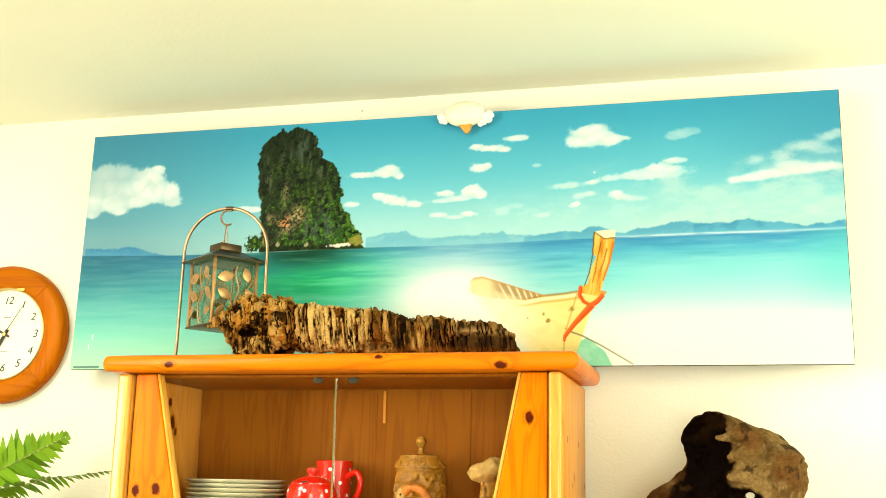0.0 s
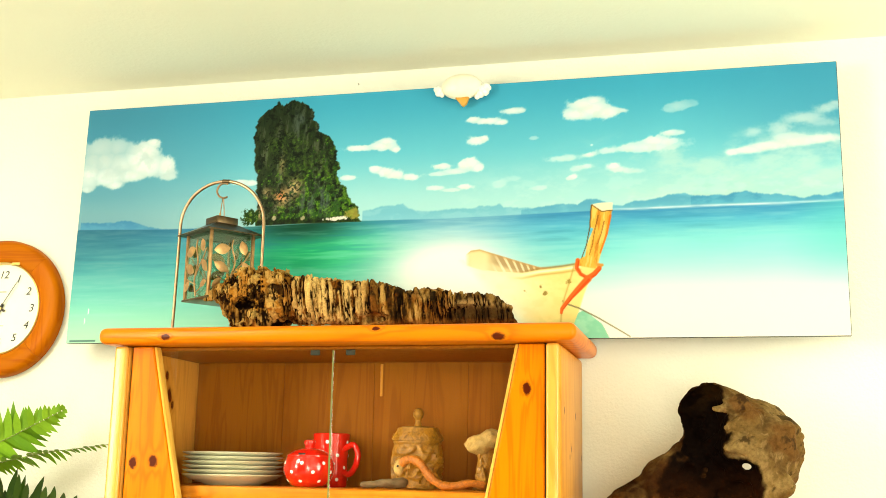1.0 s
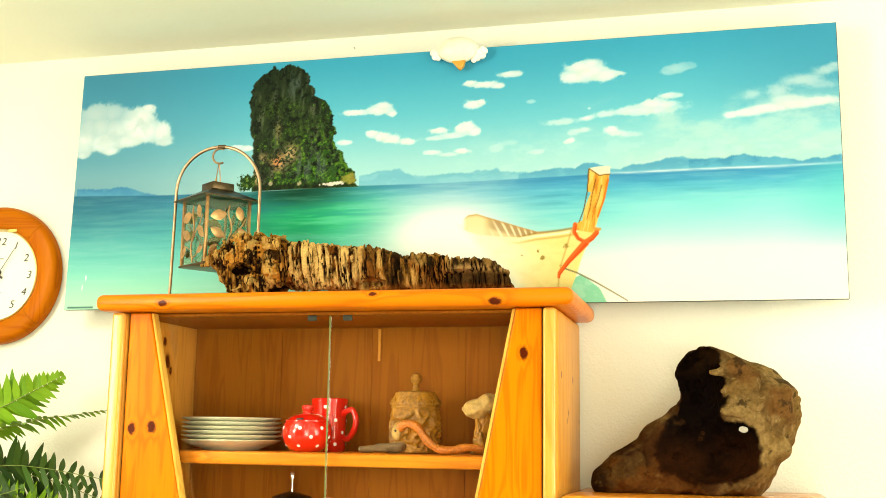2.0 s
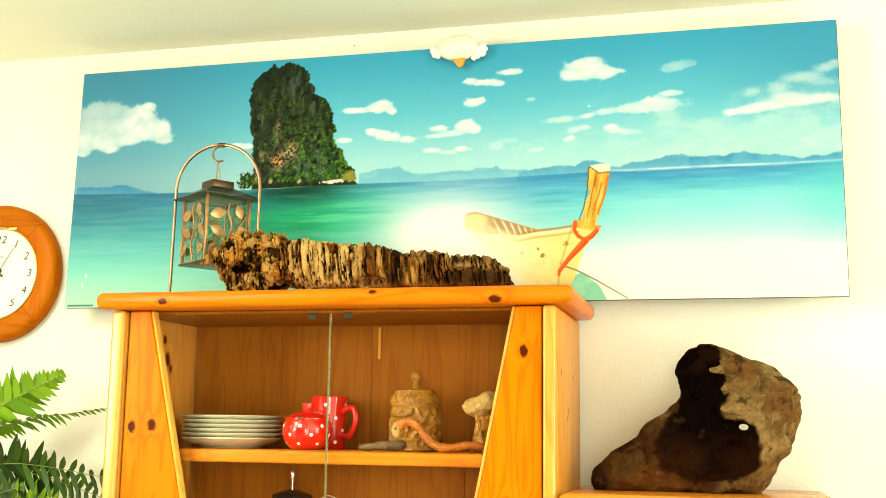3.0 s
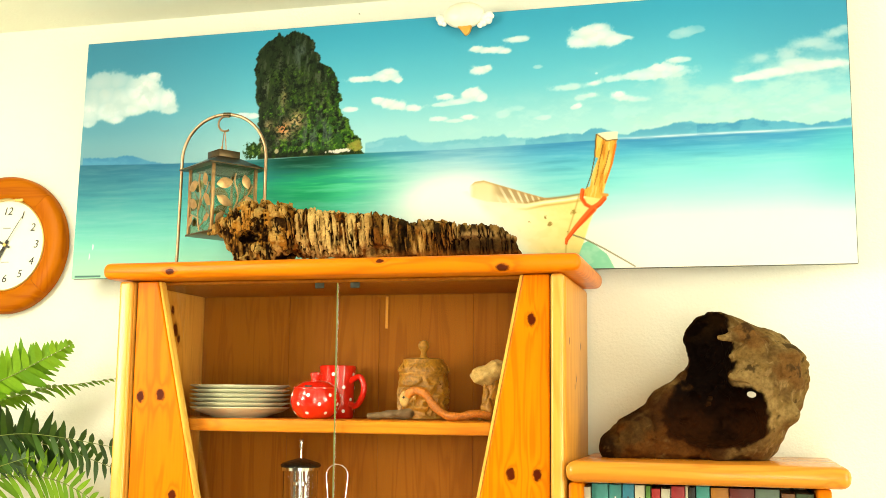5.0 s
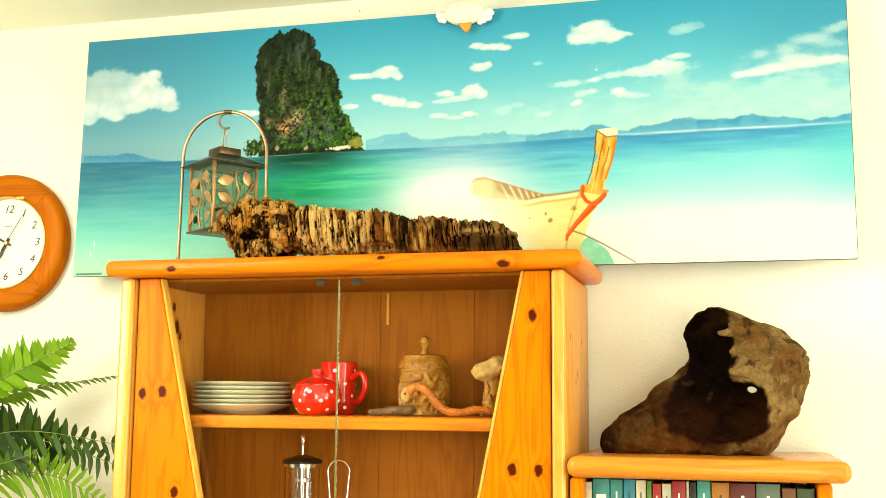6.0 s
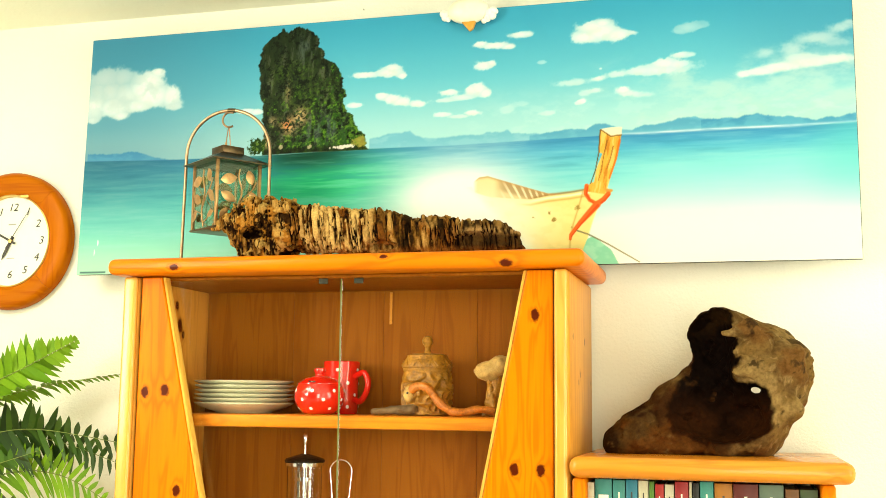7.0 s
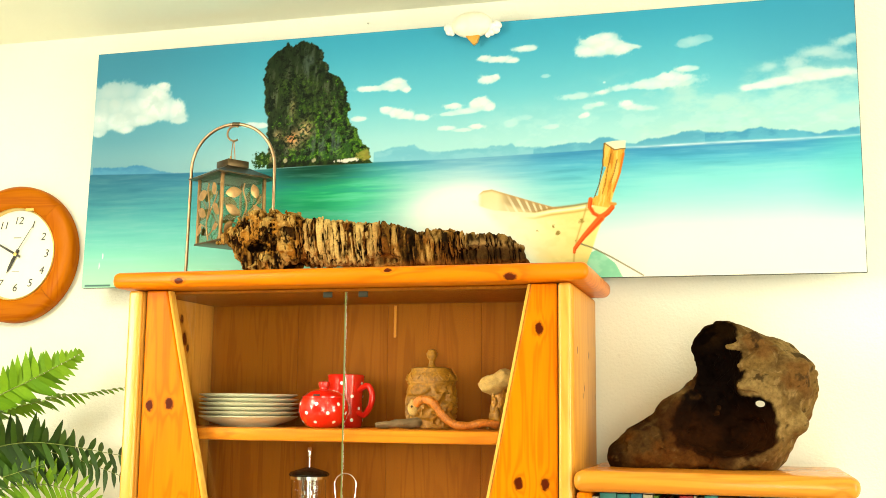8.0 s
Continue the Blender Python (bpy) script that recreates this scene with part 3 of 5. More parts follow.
    lay(wet * 0.85 * blob(.57, .13, .14, .12), (255, 252, 226))
    lay(wet * step(d, .62, 1.0) * step(u, .30, .0) * 0.45, (190, 240, 190))
    lay(step(u, .70, .76) * np.exp(-((v - hz) / .0045) ** 2) * (.35 + .5 * step(ripple, .35, .6)), (226, 244, 236))
    lay(wet * step(u, .92, 1.0) * step(d, .75, .25) * .50, (96, 206, 196))
    # sea darkened towards the left end
    rgb *= (1 - wet * 0.24 * step(u, .40, .02) * step(v, .05, .45))[..., None]
    # limestone islet with scrub
    w = (fbm(zero + 3.3, v * 34, zero + 1.0, 4, 0.65) - 0.5) * 0.011
    w2 = (fbm(ax * 20, v * 40, zero + 4.0, 4, 0.65) - 0.5) * 0.014
    left = np.interp(v, [0.478, 0.554, 0.623, 0.66, 0.707, 0.754, 0.801, 0.83, 0.883, 0.923, 0.952, 0.972], [0.2623, 0.2641, 0.2617, 0.2629, 0.2599, 0.2563, 0.2551, 0.2528, 0.2569, 0.2623, 0.27, 0.2838]) + w
    right = np.interp(v, [0.462, 0.5, 0.527, 0.578, 0.605, 0.658, 0.696, 0.743, 0.783, 0.821, 0.849, 0.887, 0.934, 0.956, 0.97], [0.4119, 0.4042, 0.4012, 0.3899, 0.3863, 0.3768, 0.3768, 0.3732, 0.3702, 0.3613, 0.3487, 0.3422, 0.3362, 0.3326, 0.3219]) + w2
    top = np.interp(u, [0.258, 0.27, 0.284, 0.296, 0.314, 0.33, 0.339], [0.9428, 0.9555, 0.9719, 0.9755, 0.9737, 0.9592, 0.9428]) + .035 * (fbm(ax * 70, zero, zero + 6.0, 3) - .45)
    base = np.interp(u, [0.248, 0.28, 0.311, 0.343, 0.374, 0.412], [0.4655, 0.4691, 0.4691, 0.4673, 0.4673, 0.4673])
    base = np.minimum(base, hz + .003)
    rock = step(u, left - .0012, left + .0012) * step(right - u, -.0012, .0012) * step(v - base, -.003, .003) * step(top - v, -.004, .004)
    streak = fbm(ax * 60, v * 13, zero + 2.7, 5, 0.72)
    scrub = fbm(ax * 62, v * 62, zero + 7.7, 5, 0.75)
    tuft = fbm(ax * 110, v * 110, zero + 1.9, 4, .7)
    lay(rock, (38, 50, 26))
    lay(rock * step(streak, .52, .68) * 0.75, (92, 100, 72))
    lay(rock * step(streak, .48, .32) * 0.85, (16, 27, 14))
    lay(rock * step(v, .72, .95) * .45, (26, 40, 18))
    green = step(scrub + 1.5 * (u - .355) - 0.55 * (v - .62), .46, .60)
    lay(rock * green * 0.85, (40, 84, 18))
    lay(rock * green * step(tuft, .48, .64), (100, 150, 30))
    mossy = np.clip(blob(.300, .80, .03, .05) + blob(.327, .70, .04, .05) + blob(.385, .60, .03, .10), 0, 1)
    lay(rock * mossy * step(tuft, .44, .60) * .55, (78, 116, 26))
    lay(rock * step(scrub, .48, .37) * 0.85, (10, 18, 8))
    slate = np.clip(blob(.355, .56, .022, .06) + .8 * blob(.318, .89, .010, .05) + .6 * blob(.318, .55, .02, .05), 0, 1)
    lay(rock * slate * step(streak, .40, .60) * .55, (96, 118, 108))
    bare = np.clip(blob(.300, .575, .011, .035) + blob(.316, .615, .010, .035) + .9 * blob(.268, .515, .008, .025) + .7 * blob(.277, .60, .006, .02) + .5 * blob(.297, .715, .004, .05), 0, 1)
    lay(rock * bare * step(tuft, .40, .56), (206, 176, 112))
    lay(rock * blob(.297, .585, .007, .018) * step(tuft, .44, .54), (226, 140, 78))
    lay(rock * step(v - base, .030, .012) * .7, (20, 28, 12))
    foot = np.clip(blob(.290, .493, .004, .012) + blob(.330, .489, .005, .010), 0, 1)
    lay(rock * step(foot + (tuft - .5) * .8, .45, .7) * .8, (204, 190, 140))
    bush = step(np.hypot((u - .2580) / .014, (v - .500) / .034) + (tuft - .5) * 1.6, 1.0, .8)
    lay(bush * step(v - base, -.002, .004), (34, 62, 20))
    lay(bush * step(tuft, .5, .62) * step(v - base, -.002, .004), (96, 128, 40))
    surf = step(np.hypot((u - .375) / .019, (v - .481 - .12 * (u - .365)) / .008) + (tuft - .5) * 2.0, 1.0, .7)
    lay(surf, (240, 232, 204))
    golden = step(np.hypot((u - .401) / .012, (v - .500) / .022) + (tuft - .5) * 1.5, 1.0, .7) * rock
    lay(golden * .8, (170, 160, 60))

    # wooden longtail boat with a tall prow
    def polygon(*pts):
        m = np.ones_like(u)
        for (x0, y0), (x1, y1) in zip(pts, pts[1:] + pts[:1]):
            side_of = ((x1 - x0) * ASPECT * (v - y0) - (y1 - y0) * (u - x0) * ASPECT) / math.hypot((x1 - x0) * ASPECT, y1 - y0)
            m = m * step(side_of, -.003, .003)
        return m

    def stroke(pts, wide, narrow):
        m = np.zeros_like(u)
        for i, ((x0, y0), (x1, y1)) in enumerate(zip(pts, pts[1:])):
            dx, dy = (x1 - x0) * ASPECT, y1 - y0
            s = np.clip(((u - x0) * ASPECT * dx + (v - y0) * dy) / (dx * dx + dy * dy), 0, 1)
            far_off = np.hypot((u - x0) * ASPECT - s * dx, v - y0 - s * dy)
            wd = wide + (narrow - wide) * (i + s) / (len(pts) - 1)
            m = np.maximum(m, step(far_off, wd, wd * .55))
        return m

    wood = fbm(ax * 70 - v * 12, v * 10, zero + 3.0, 4, .6)
    rail = np.interp(u, [0.548, 0.552, 0.572, 0.594, 0.622, 0.643, 0.671, 0.692, 0.709], [0.3022, 0.2804, 0.2604, 0.2514, 0.2459, 0.2568, 0.2641, 0.2731, 0.2768])
    far_rail = np.interp(u, [0.548, 0.551, 0.557, 0.568, 0.586, 0.604, 0.622, 0.643, 0.66, 0.678], [0.304, 0.324, 0.3367, 0.3403, 0.3221, 0.304, 0.2858, 0.2659, 0.2604, 0.2677])
    stem = np.interp(v, [0.004, 0.035, 0.086, 0.159, 0.21, 0.26], [0.6826, 0.6855, 0.6909, 0.6981, 0.7046, 0.7171])
    aft, fore = 0.5490, 0.6635
    inside = step(far_rail - v, -.003, .003) * step(v - rail, -.003, .003) * step(u, aft, aft + .010) * step(fore - u, -.002, .004)
    glare = np.clip(1.15 * blob(.545, .17, .080, .14), 0, 1)
    lay(inside, (224, 196, 120))
    lay(inside * step(far_rail - v, .050, .030) * step(u, aft + .025, aft + .045) * .75, (146, 112, 58))
    ribs = step(np.sin((u * 760 + v * 120) + 1.5 * np.sin(u * 90)), .25, .75)
    lay(inside * ribs * step(u, aft + .03, aft + .05) * 0.85, (250, 232, 172))
    lay(inside * step(aft + .035 - u, 0, .01) * .8, (244, 224, 150))
    hull = step(rail - v, -.003, .003) * step(u + .30 * (v - .26), aft, aft + .045) * step(stem - u, -.001, .002)
    lay(hull, (250, 232, 140))
    lay(hull * step(fbm(ax * 22 + v * 8, v * 30, zero + 9.0, 4, .6), .48, .68) * .30, (232, 204, 104))
    lay(hull * step(u, .60, .68) * .30, (238, 204, 96))
    lay(hull * step(v, .11, .03) * .50 * step(u, .58, .63), (214, 202, 112))
    lay(hull * (1 - step(v, .03, .09)) * step(fbm(ax * 30, v * 60, zero + 4.1, 4, .6), .45, .6) * .4 * step(u, .60, .66), (160, 170, 100))
    lay((hull + inside * .5) * glare, (255, 254, 230))
    for off, c in ((-.004, (160, 124, 56)), (0.008, (255, 246, 204)), (.020, (206, 172, 84))):
        line = np.exp(-((v - rail + off) / .0042) ** 2) * step(u, aft + .05, aft + .10) * step(fore + .033 - u, 0, .005)
        lay(line * 0.85, c)
    for x0, y0, r in ((0.6790, 0.2096, 0.012), (0.6504, 0.1679, 0.01), (0.6456, 0.1915, 0.006), (0.6742, 0.1370, 0.005), (0.6259, 0.1788, 0.005)):
        lay(hull * step(np.hypot((u - x0) * ASPECT, v - y0) + (tuft - .5) * .020, r, r * .4) * .8, (136, 110, 40))
    lay(hull * np.exp(-((u - np.interp(v, [0.035, 0.097, 0.15, 0.213, 0.271], [0.6694, 0.6706, 0.6742, 0.6808, 0.6861])) / .0012) ** 2) * .55, (176, 140, 58))
    lay(inside * np.exp(-((v - far_rail) / .006) ** 2) * 0.8, (190, 150, 84))
    post = polygon((0.7130, 0.2550), (0.7177, 0.3058), (0.6957, 0.3004), (0.6861, 0.2713)) + polygon((0.7177, 0.3058), (0.7267, 0.3857), (0.7052, 0.4129), (0.7016, 0.3457), (0.6957, 0.3004)) + polygon((0.7267, 0.3857), (0.7326, 0.4782), (0.7070, 0.4982), (0.7052, 0.4129))
    post = np.clip(post, 0, 1)
    lay(post, (240, 178, 62))
    lay(post * step(wood, .50, .64) * 0.75, (196, 118, 30))
    lay(post * step(wood, .46, .36) * 0.6, (252, 214, 116))
    lay(stroke([(0.7303, 0.4546), (0.7255, 0.3838), (0.7177, 0.3149)], .006, .004) * .9, (226, 112, 22))
    lay(stroke([(0.7070, 0.4946), (0.7052, 0.4129), (0.7010, 0.3457), (0.6951, 0.2967)], .0035, .0025) * .8, (96, 70, 26))
    for line in ([(0.7154, 0.4564), (0.7112, 0.4020), (0.7082, 0.3494), (0.7046, 0.3076)], [(0.7225, 0.4328), (0.7189, 0.3857), (0.7148, 0.3494)]):
        lay(stroke(line, .0034, .0018) * .65, (120, 78, 24))
    lay(polygon((0.7076, 0.5000), (0.7201, 0.4728), (0.7326, 0.4746), (0.7332, 0.5036), (0.7195, 0.5054)), (252, 240, 190))
    lay(stroke([(0.7076, 0.4982), (0.7195, 0.4710), (0.7326, 0.4746)], .0032, .0032) * .8, (112, 88, 40))
    lay(polygon((0.7148, 0.2550), (0.7219, 0.2659), (0.7213, 0.2731), (0.7118, 0.2768)), (214, 150, 62))
    # red cloth tied round the prow
    for line, wide, narrow in (([(0.6903, 0.2895), (0.6891, 0.2604), (0.6939, 0.2368), (0.7028, 0.2205)], .010, .008), ([(0.7028, 0.2205), (0.7106, 0.2368), (0.7165, 0.2568)], .013, .011), ([(0.7028, 0.2187), (0.6909, 0.1806), (0.6820, 0.1515), (0.6712, 0.1098), (0.6700, 0.0935)], .017, .005)):
        lay(stroke(line, wide, narrow), (236, 104, 34))
        lay(stroke([(a + .0012, b - .004) for a, b in line], wide * .4, narrow * .4) * .7, (206, 66, 16))
    # mooring line and the boat's green shade in the water
    pool = step(polygon((0.6909, -0.0064), (0.7285, -0.0009), (0.7195, 0.0517), (0.6981, 0.1025), (0.6909, 0.0935), (0.6855, 0.0517)) + (tuft - .5) * .5, .35, .65)
    lay(pool * 0.80, (136, 216, 168))
    lay(pool * step(fbm(ax * 26, v * 40, zero + 3.7, 3), .45, .62) * .35, (106, 196, 146))
    lay(stroke([(0.6790, 0.1243), (0.6921, 0.1098), (0.7148, 0.0735), (0.7446, 0.0191), (0.7523, 0.0045)], .0042, .0028) * 0.85, (122, 116, 74))
    # small printed caption bar and a few pale scratches
    lay(step(u, .004, .005) * step(.044 - u, 0, .001) * step(v, .004, .006) * step(.014 - v, 0, .003) * 0.7, (52, 86, 84))
    for su, sv in ((.029, .130), (.0245, .090)):
        lay(step(np.hypot((u - su) / .0010, (v - sv) / .016), 1.0, .6), (246, 255, 240))
    return np.clip(rgb, 0, 1)


PIC_X0, PIC_X1, PIC_Z0, PIC_Z1 = -1.367, 0.2757, 1.8094, 2.3533
PIC_OUT, PIC_LEAN = 0.075, 0.0165      # how far its foot stands off the wall, and how far it leans back
PIC_H = math.hypot(PIC_Z1 - PIC_Z0, PIC_LEAN)
PIC_W = PIC_X1 - PIC_X0
PRINT_LEVEL = (0.77, 0.755, 0.915)


def picture():
    base = new("wall_picture")
    base.empty_display_size = 0.05
    base.matrix_world = pose((PIC_X0 + PIC_X1) / 2, -PIC_OUT, PIC_Z0, -math.degrees(math.asin(PIC_LEAN / PIC_H)))
    tagged(base, "large unframed panoramic print of a tropical beach, islet and wooden boat", "picture")
    part("panel", box(-PIC_W / 2, PIC_W / 2, 0.0012, 0.014, 0, PIC_H, 0.001), plain("dark_panel_edge", (0.05, 0.06, 0.05), 0.5), base)
    for x in (-0.6, 0.6):
        part("hanging_block", box(x - 0.03, x + 0.03, 0.0142, 0.0590, PIC_H - 0.09, PIC_H - 0.05, 0.001), plain("raw_wood_block", (0.3, 0.2, 0.1), 0.8), base)
    nu, nv = 1150, 382
    gu, gv = np.meshgrid(np.linspace(0, 1, nu), np.linspace(0, 1, nv))
    rgb = paint_beach(gu, gv)
    lin = np.where(rgb <= 0.04045, rgb / 12.92, ((rgb + 0.055) / 1.055) ** 2.4) * np.array(PRINT_LEVEL)
    me = bpy.data.meshes.new("print")
    pts = np.stack([(gu - 0.5) * (PIC_W - 0.0026), 0 * gu, 0.0001 + gv * (PIC_H - 0.0013)], -1).reshape(-1, 3)
    i = np.arange(nu * nv).reshape(nv, nu)
    quads = np.stack([i[:-1, :-1], i[:-1, 1:], i[1:, 1:], i[1:, :-1]], -1).reshape(-1, 4)
    me.vertices.add(len(pts)), me.loops.add(quads.size), me.polygons.add(len(quads))
    me.vertices.foreach_set("co", pts.ravel())
    me.loops.foreach_set("vertex_index", quads.ravel())
    me.polygons.foreach_set("loop_start", np.arange(0, quads.size, 4))
    me.update(calc_edges=True)
    layer = me.color_attributes.new("print", "FLOAT_COLOR", "POINT")
    layer.data.foreach_set("color", np.concatenate([np.clip(lin, 0, 0.92).reshape(-1, 3), np.ones((nu * nv, 1))], 1).ravel())
    m, t, b, c = painted("printed_sheet", "print", 0.55)
    b.inputs["Specular IOR Level"].default_value = 0.08
    bump(t, b, noise_node(t, coords(t), 900, 2), 0.08, 0.0004)
    me.materials.append(m)
    ob = new("print", me)
    ob.parent = base
    ob["label"] = "glossy printed seascape sheet"
    return base


picture()


# ---- weathered wood from solid shapes ----
def solid_mesh(name, fn, lo, hi, size, material, parent=None, colour=None):
    """A mesh round the places where fn (a distance, negative inside) is below 0, on a grid of that size."""
    ax = [np.arange(a, b + size, size) for a, b in zip(lo, hi)]
    X, Y, Z = np.meshgrid(*ax, indexing="ij")
    D = fn(X, Y, Z).astype(np.float32)
    n = [s - 1 for s in D.shape]
    acc, cnt = np.zeros((*n, 3), np.float32), np.zeros(n, np.float32)
    corner = [(i, j, k) for i in (0, 1) for j in (0, 1) for k in (0, 1)]
    def cut(o):
        return D[o[0]:o[0] + n[0], o[1]:o[1] + n[1], o[2]:o[2] + n[2]]
    for a in corner:
        for axis in range(3):
            if a[axis]:
                continue
            b = tuple(1 if q == axis else a[q] for q in range(3))
            da, db = cut(a), cut(b)
            cross = (da < 0) != (db < 0)
            s = np.where(cross, da / np.where(cross, da - db, 1), 0)
            for q in range(3):
                acc[..., q] += cross * (a[q] + (s if q == axis else 0))
            cnt += cross
    used = cnt > 0
    ids = -np.ones(n, np.int64)
    ids[used] = np.arange(used.sum())
    where = np.argwhere(used)
    pts = np.asarray(lo) + (where + acc[used] / cnt[used][:, None]) * size
    quads = []
    inside = D < 0
    for axis in range(3):
        p, q = [k for k in range(3) if k != axis]
        sl = [slice(1, n[k]) for k in range(3)]
        sl[axis] = slice(0, n[axis])
        nx = list(sl)
        nx[axis] = slice(1, n[axis] + 1)
        flip = inside[tuple(sl)] != inside[tuple(nx)]
        c = np.argwhere(flip)
        for k in range(3):
            if k != axis:
                c[:, k] += 1
        if not len(c):
            continue
        def cell(dp, dq):
            e = c.copy()
            e[:, p] -= dp
            e[:, q] -= dq
            return ids[e[:, 0], e[:, 1], e[:, 2]]
        quads.append(np.stack([cell(0, 0), cell(1, 0), cell(1, 1), cell(0, 1)], -1))
    quads = np.concatenate(quads)
    quads = quads[(quads >= 0).all(1)]
    me = bpy.data.meshes.new(name)
    me.from_pydata(pts.tolist(), [], quads.tolist())
    b = bmesh.new()
    b.from_mesh(me)
    bmesh.ops.recalc_face_normals(b, faces=b.faces)
    b.to_mesh(me)
    b.free()
    if colour is not None:
        layer = me.color_attributes.new("wood", "FLOAT_COLOR", "POINT")
        rgb = colour(*pts.T)
        layer.data.foreach_set("color", np.concatenate([rgb, np.ones((len(pts), 1))], 1).astype(np.float32).ravel())
    me.polygons.foreach_set("use_smooth", [True] * len(me.polygons))
    me.materials.append(material)
    ob = new(name, me)
    ob.parent = parent
    return ob


def cone(X, Y, Z, a, b, ra, rb, flat=1.0):
    """Distance to a tapered capsule, flattened in depth."""
    ax, ay, az = a
    d = np.subtract(b, a)
    px, py, pz = X - ax, (Y - ay), Z - az
    s = np.clip((px * d[0] + py * d[1] + pz * d[2]) / (d @ d), 0, 1)
    return np.sqrt((px - s * d[0]) ** 2 + ((py - s * d[1]) / flat) ** 2 + (pz - s * d[2]) ** 2) - (ra + s * (rb - ra))


def ellipsoid(X, Y, Z, c, r):
    k = np.sqrt(((X - c[0]) / r[0]) ** 2 + ((Y - c[1]) / r[1]) ** 2 + ((Z - c[2]) / r[2]) ** 2)
    return (k - 1) * min(r)


def blend(a, b, k):
    h = np.clip(0.5 + 0.5 * (b - a) / k, 0, 1)
    return b * (1 - h) + a * h - k * h * (1 - h)


def mix_rows(a, b, m):
    return a * (1 - m[:, None]) + np.asarray(b, float) * m[:, None]


def weathered(name, rough=0.85, relief=0.0015, scale=260):
    m, t, b, c = painted(name, "wood", rough)
    v = coords(t)
    n = noise_node(t, v, scale, 5, 0.65)
    link(t, mix(t, 0.55, c, ramp(t, n, [(0.30, (0.25, 0.22, 0.2)), (0.62, (1, 1, 1))]), "MULTIPLY"), b.inputs["Base Color"])
    b.inputs["Specular IOR Level"].default_value = 0.03
    bump(t, b, n, 0.7, relief)
    return m


# a length of gnarled bark lying on the cabinet
def bark_shape(X, Y, Z):
    xs = [-.945, -.932, -.905, -.877, -.82, -.77, -.70, -.66, -.61, -.485, -.378, -.352, -.335]
    top = np.interp(X, xs, [1.885, 1.897, 1.912, 1.926, 1.934, 1.913, 1.908, 1.906, 1.901, 1.882, 1.869, 1.850, 1.826])
    low = np.interp(X, xs, [1.880, 1.876, 1.852, 1.812, 1.810, 1.832, 1.828, 1.818, 1.813, 1.811, 1.811, 1.811, 1.811])
    deep = np.interp(X, xs, [.006, .022, .036, .046, .052, .048, .044, .042, .042, .038, .032, .022, .004])
    zc, rz = (top + low) / 2, np.maximum((top - low) / 2, .004)
    k = (np.abs((Z - zc) / rz) ** 3 + np.abs((Y + .365) / deep) ** 3) ** (1 / 3)
    d = (k - 1) * np.minimum(rz, deep)
    gnarl = step(X, -.74, -.80)
    flute = fbm(X * 100 + Z * 10, Y * 70, Z * 11 + 4, 5, .65) - .5
    lump = fbm(X * 22, Y * 22, Z * 26 + 3, 3) - .5
    crack = np.clip(.07 - np.abs(fbm(X * 105 + Z * 12, Y * 60, Z * 10 + 9, 3) - .5), 0, .07) / .07
    knobs = fbm(X * 55, Y * 55, Z * 55, 4, .6) - .5
    ledge = step(X, -.50, -.44) * step(1.852 - Z, 0, .008) * .010
    d = d + lump * .016 + ledge + crack * (.008 - .004 * gnarl) + (1 - gnarl) * (flute * .020 + knobs * .012) + gnarl * (knobs * .038 + flute * .010)
    hole = ellipsoid(X, Y, Z, (-.852, -.418, 1.860), (.023, .034, .013)) + knobs * .014
    hole2 = ellipsoid(X, Y, Z, (-.605, -.407, 1.830), (.034, .022, .011)) + knobs * .016
    hole3 = ellipsoid(X, Y, Z, (-.41, -.40, 1.842), (.05, .012, .012)) + knobs * .01
    return np.maximum(d, -np.minimum(np.minimum(hole, hole2), hole3))


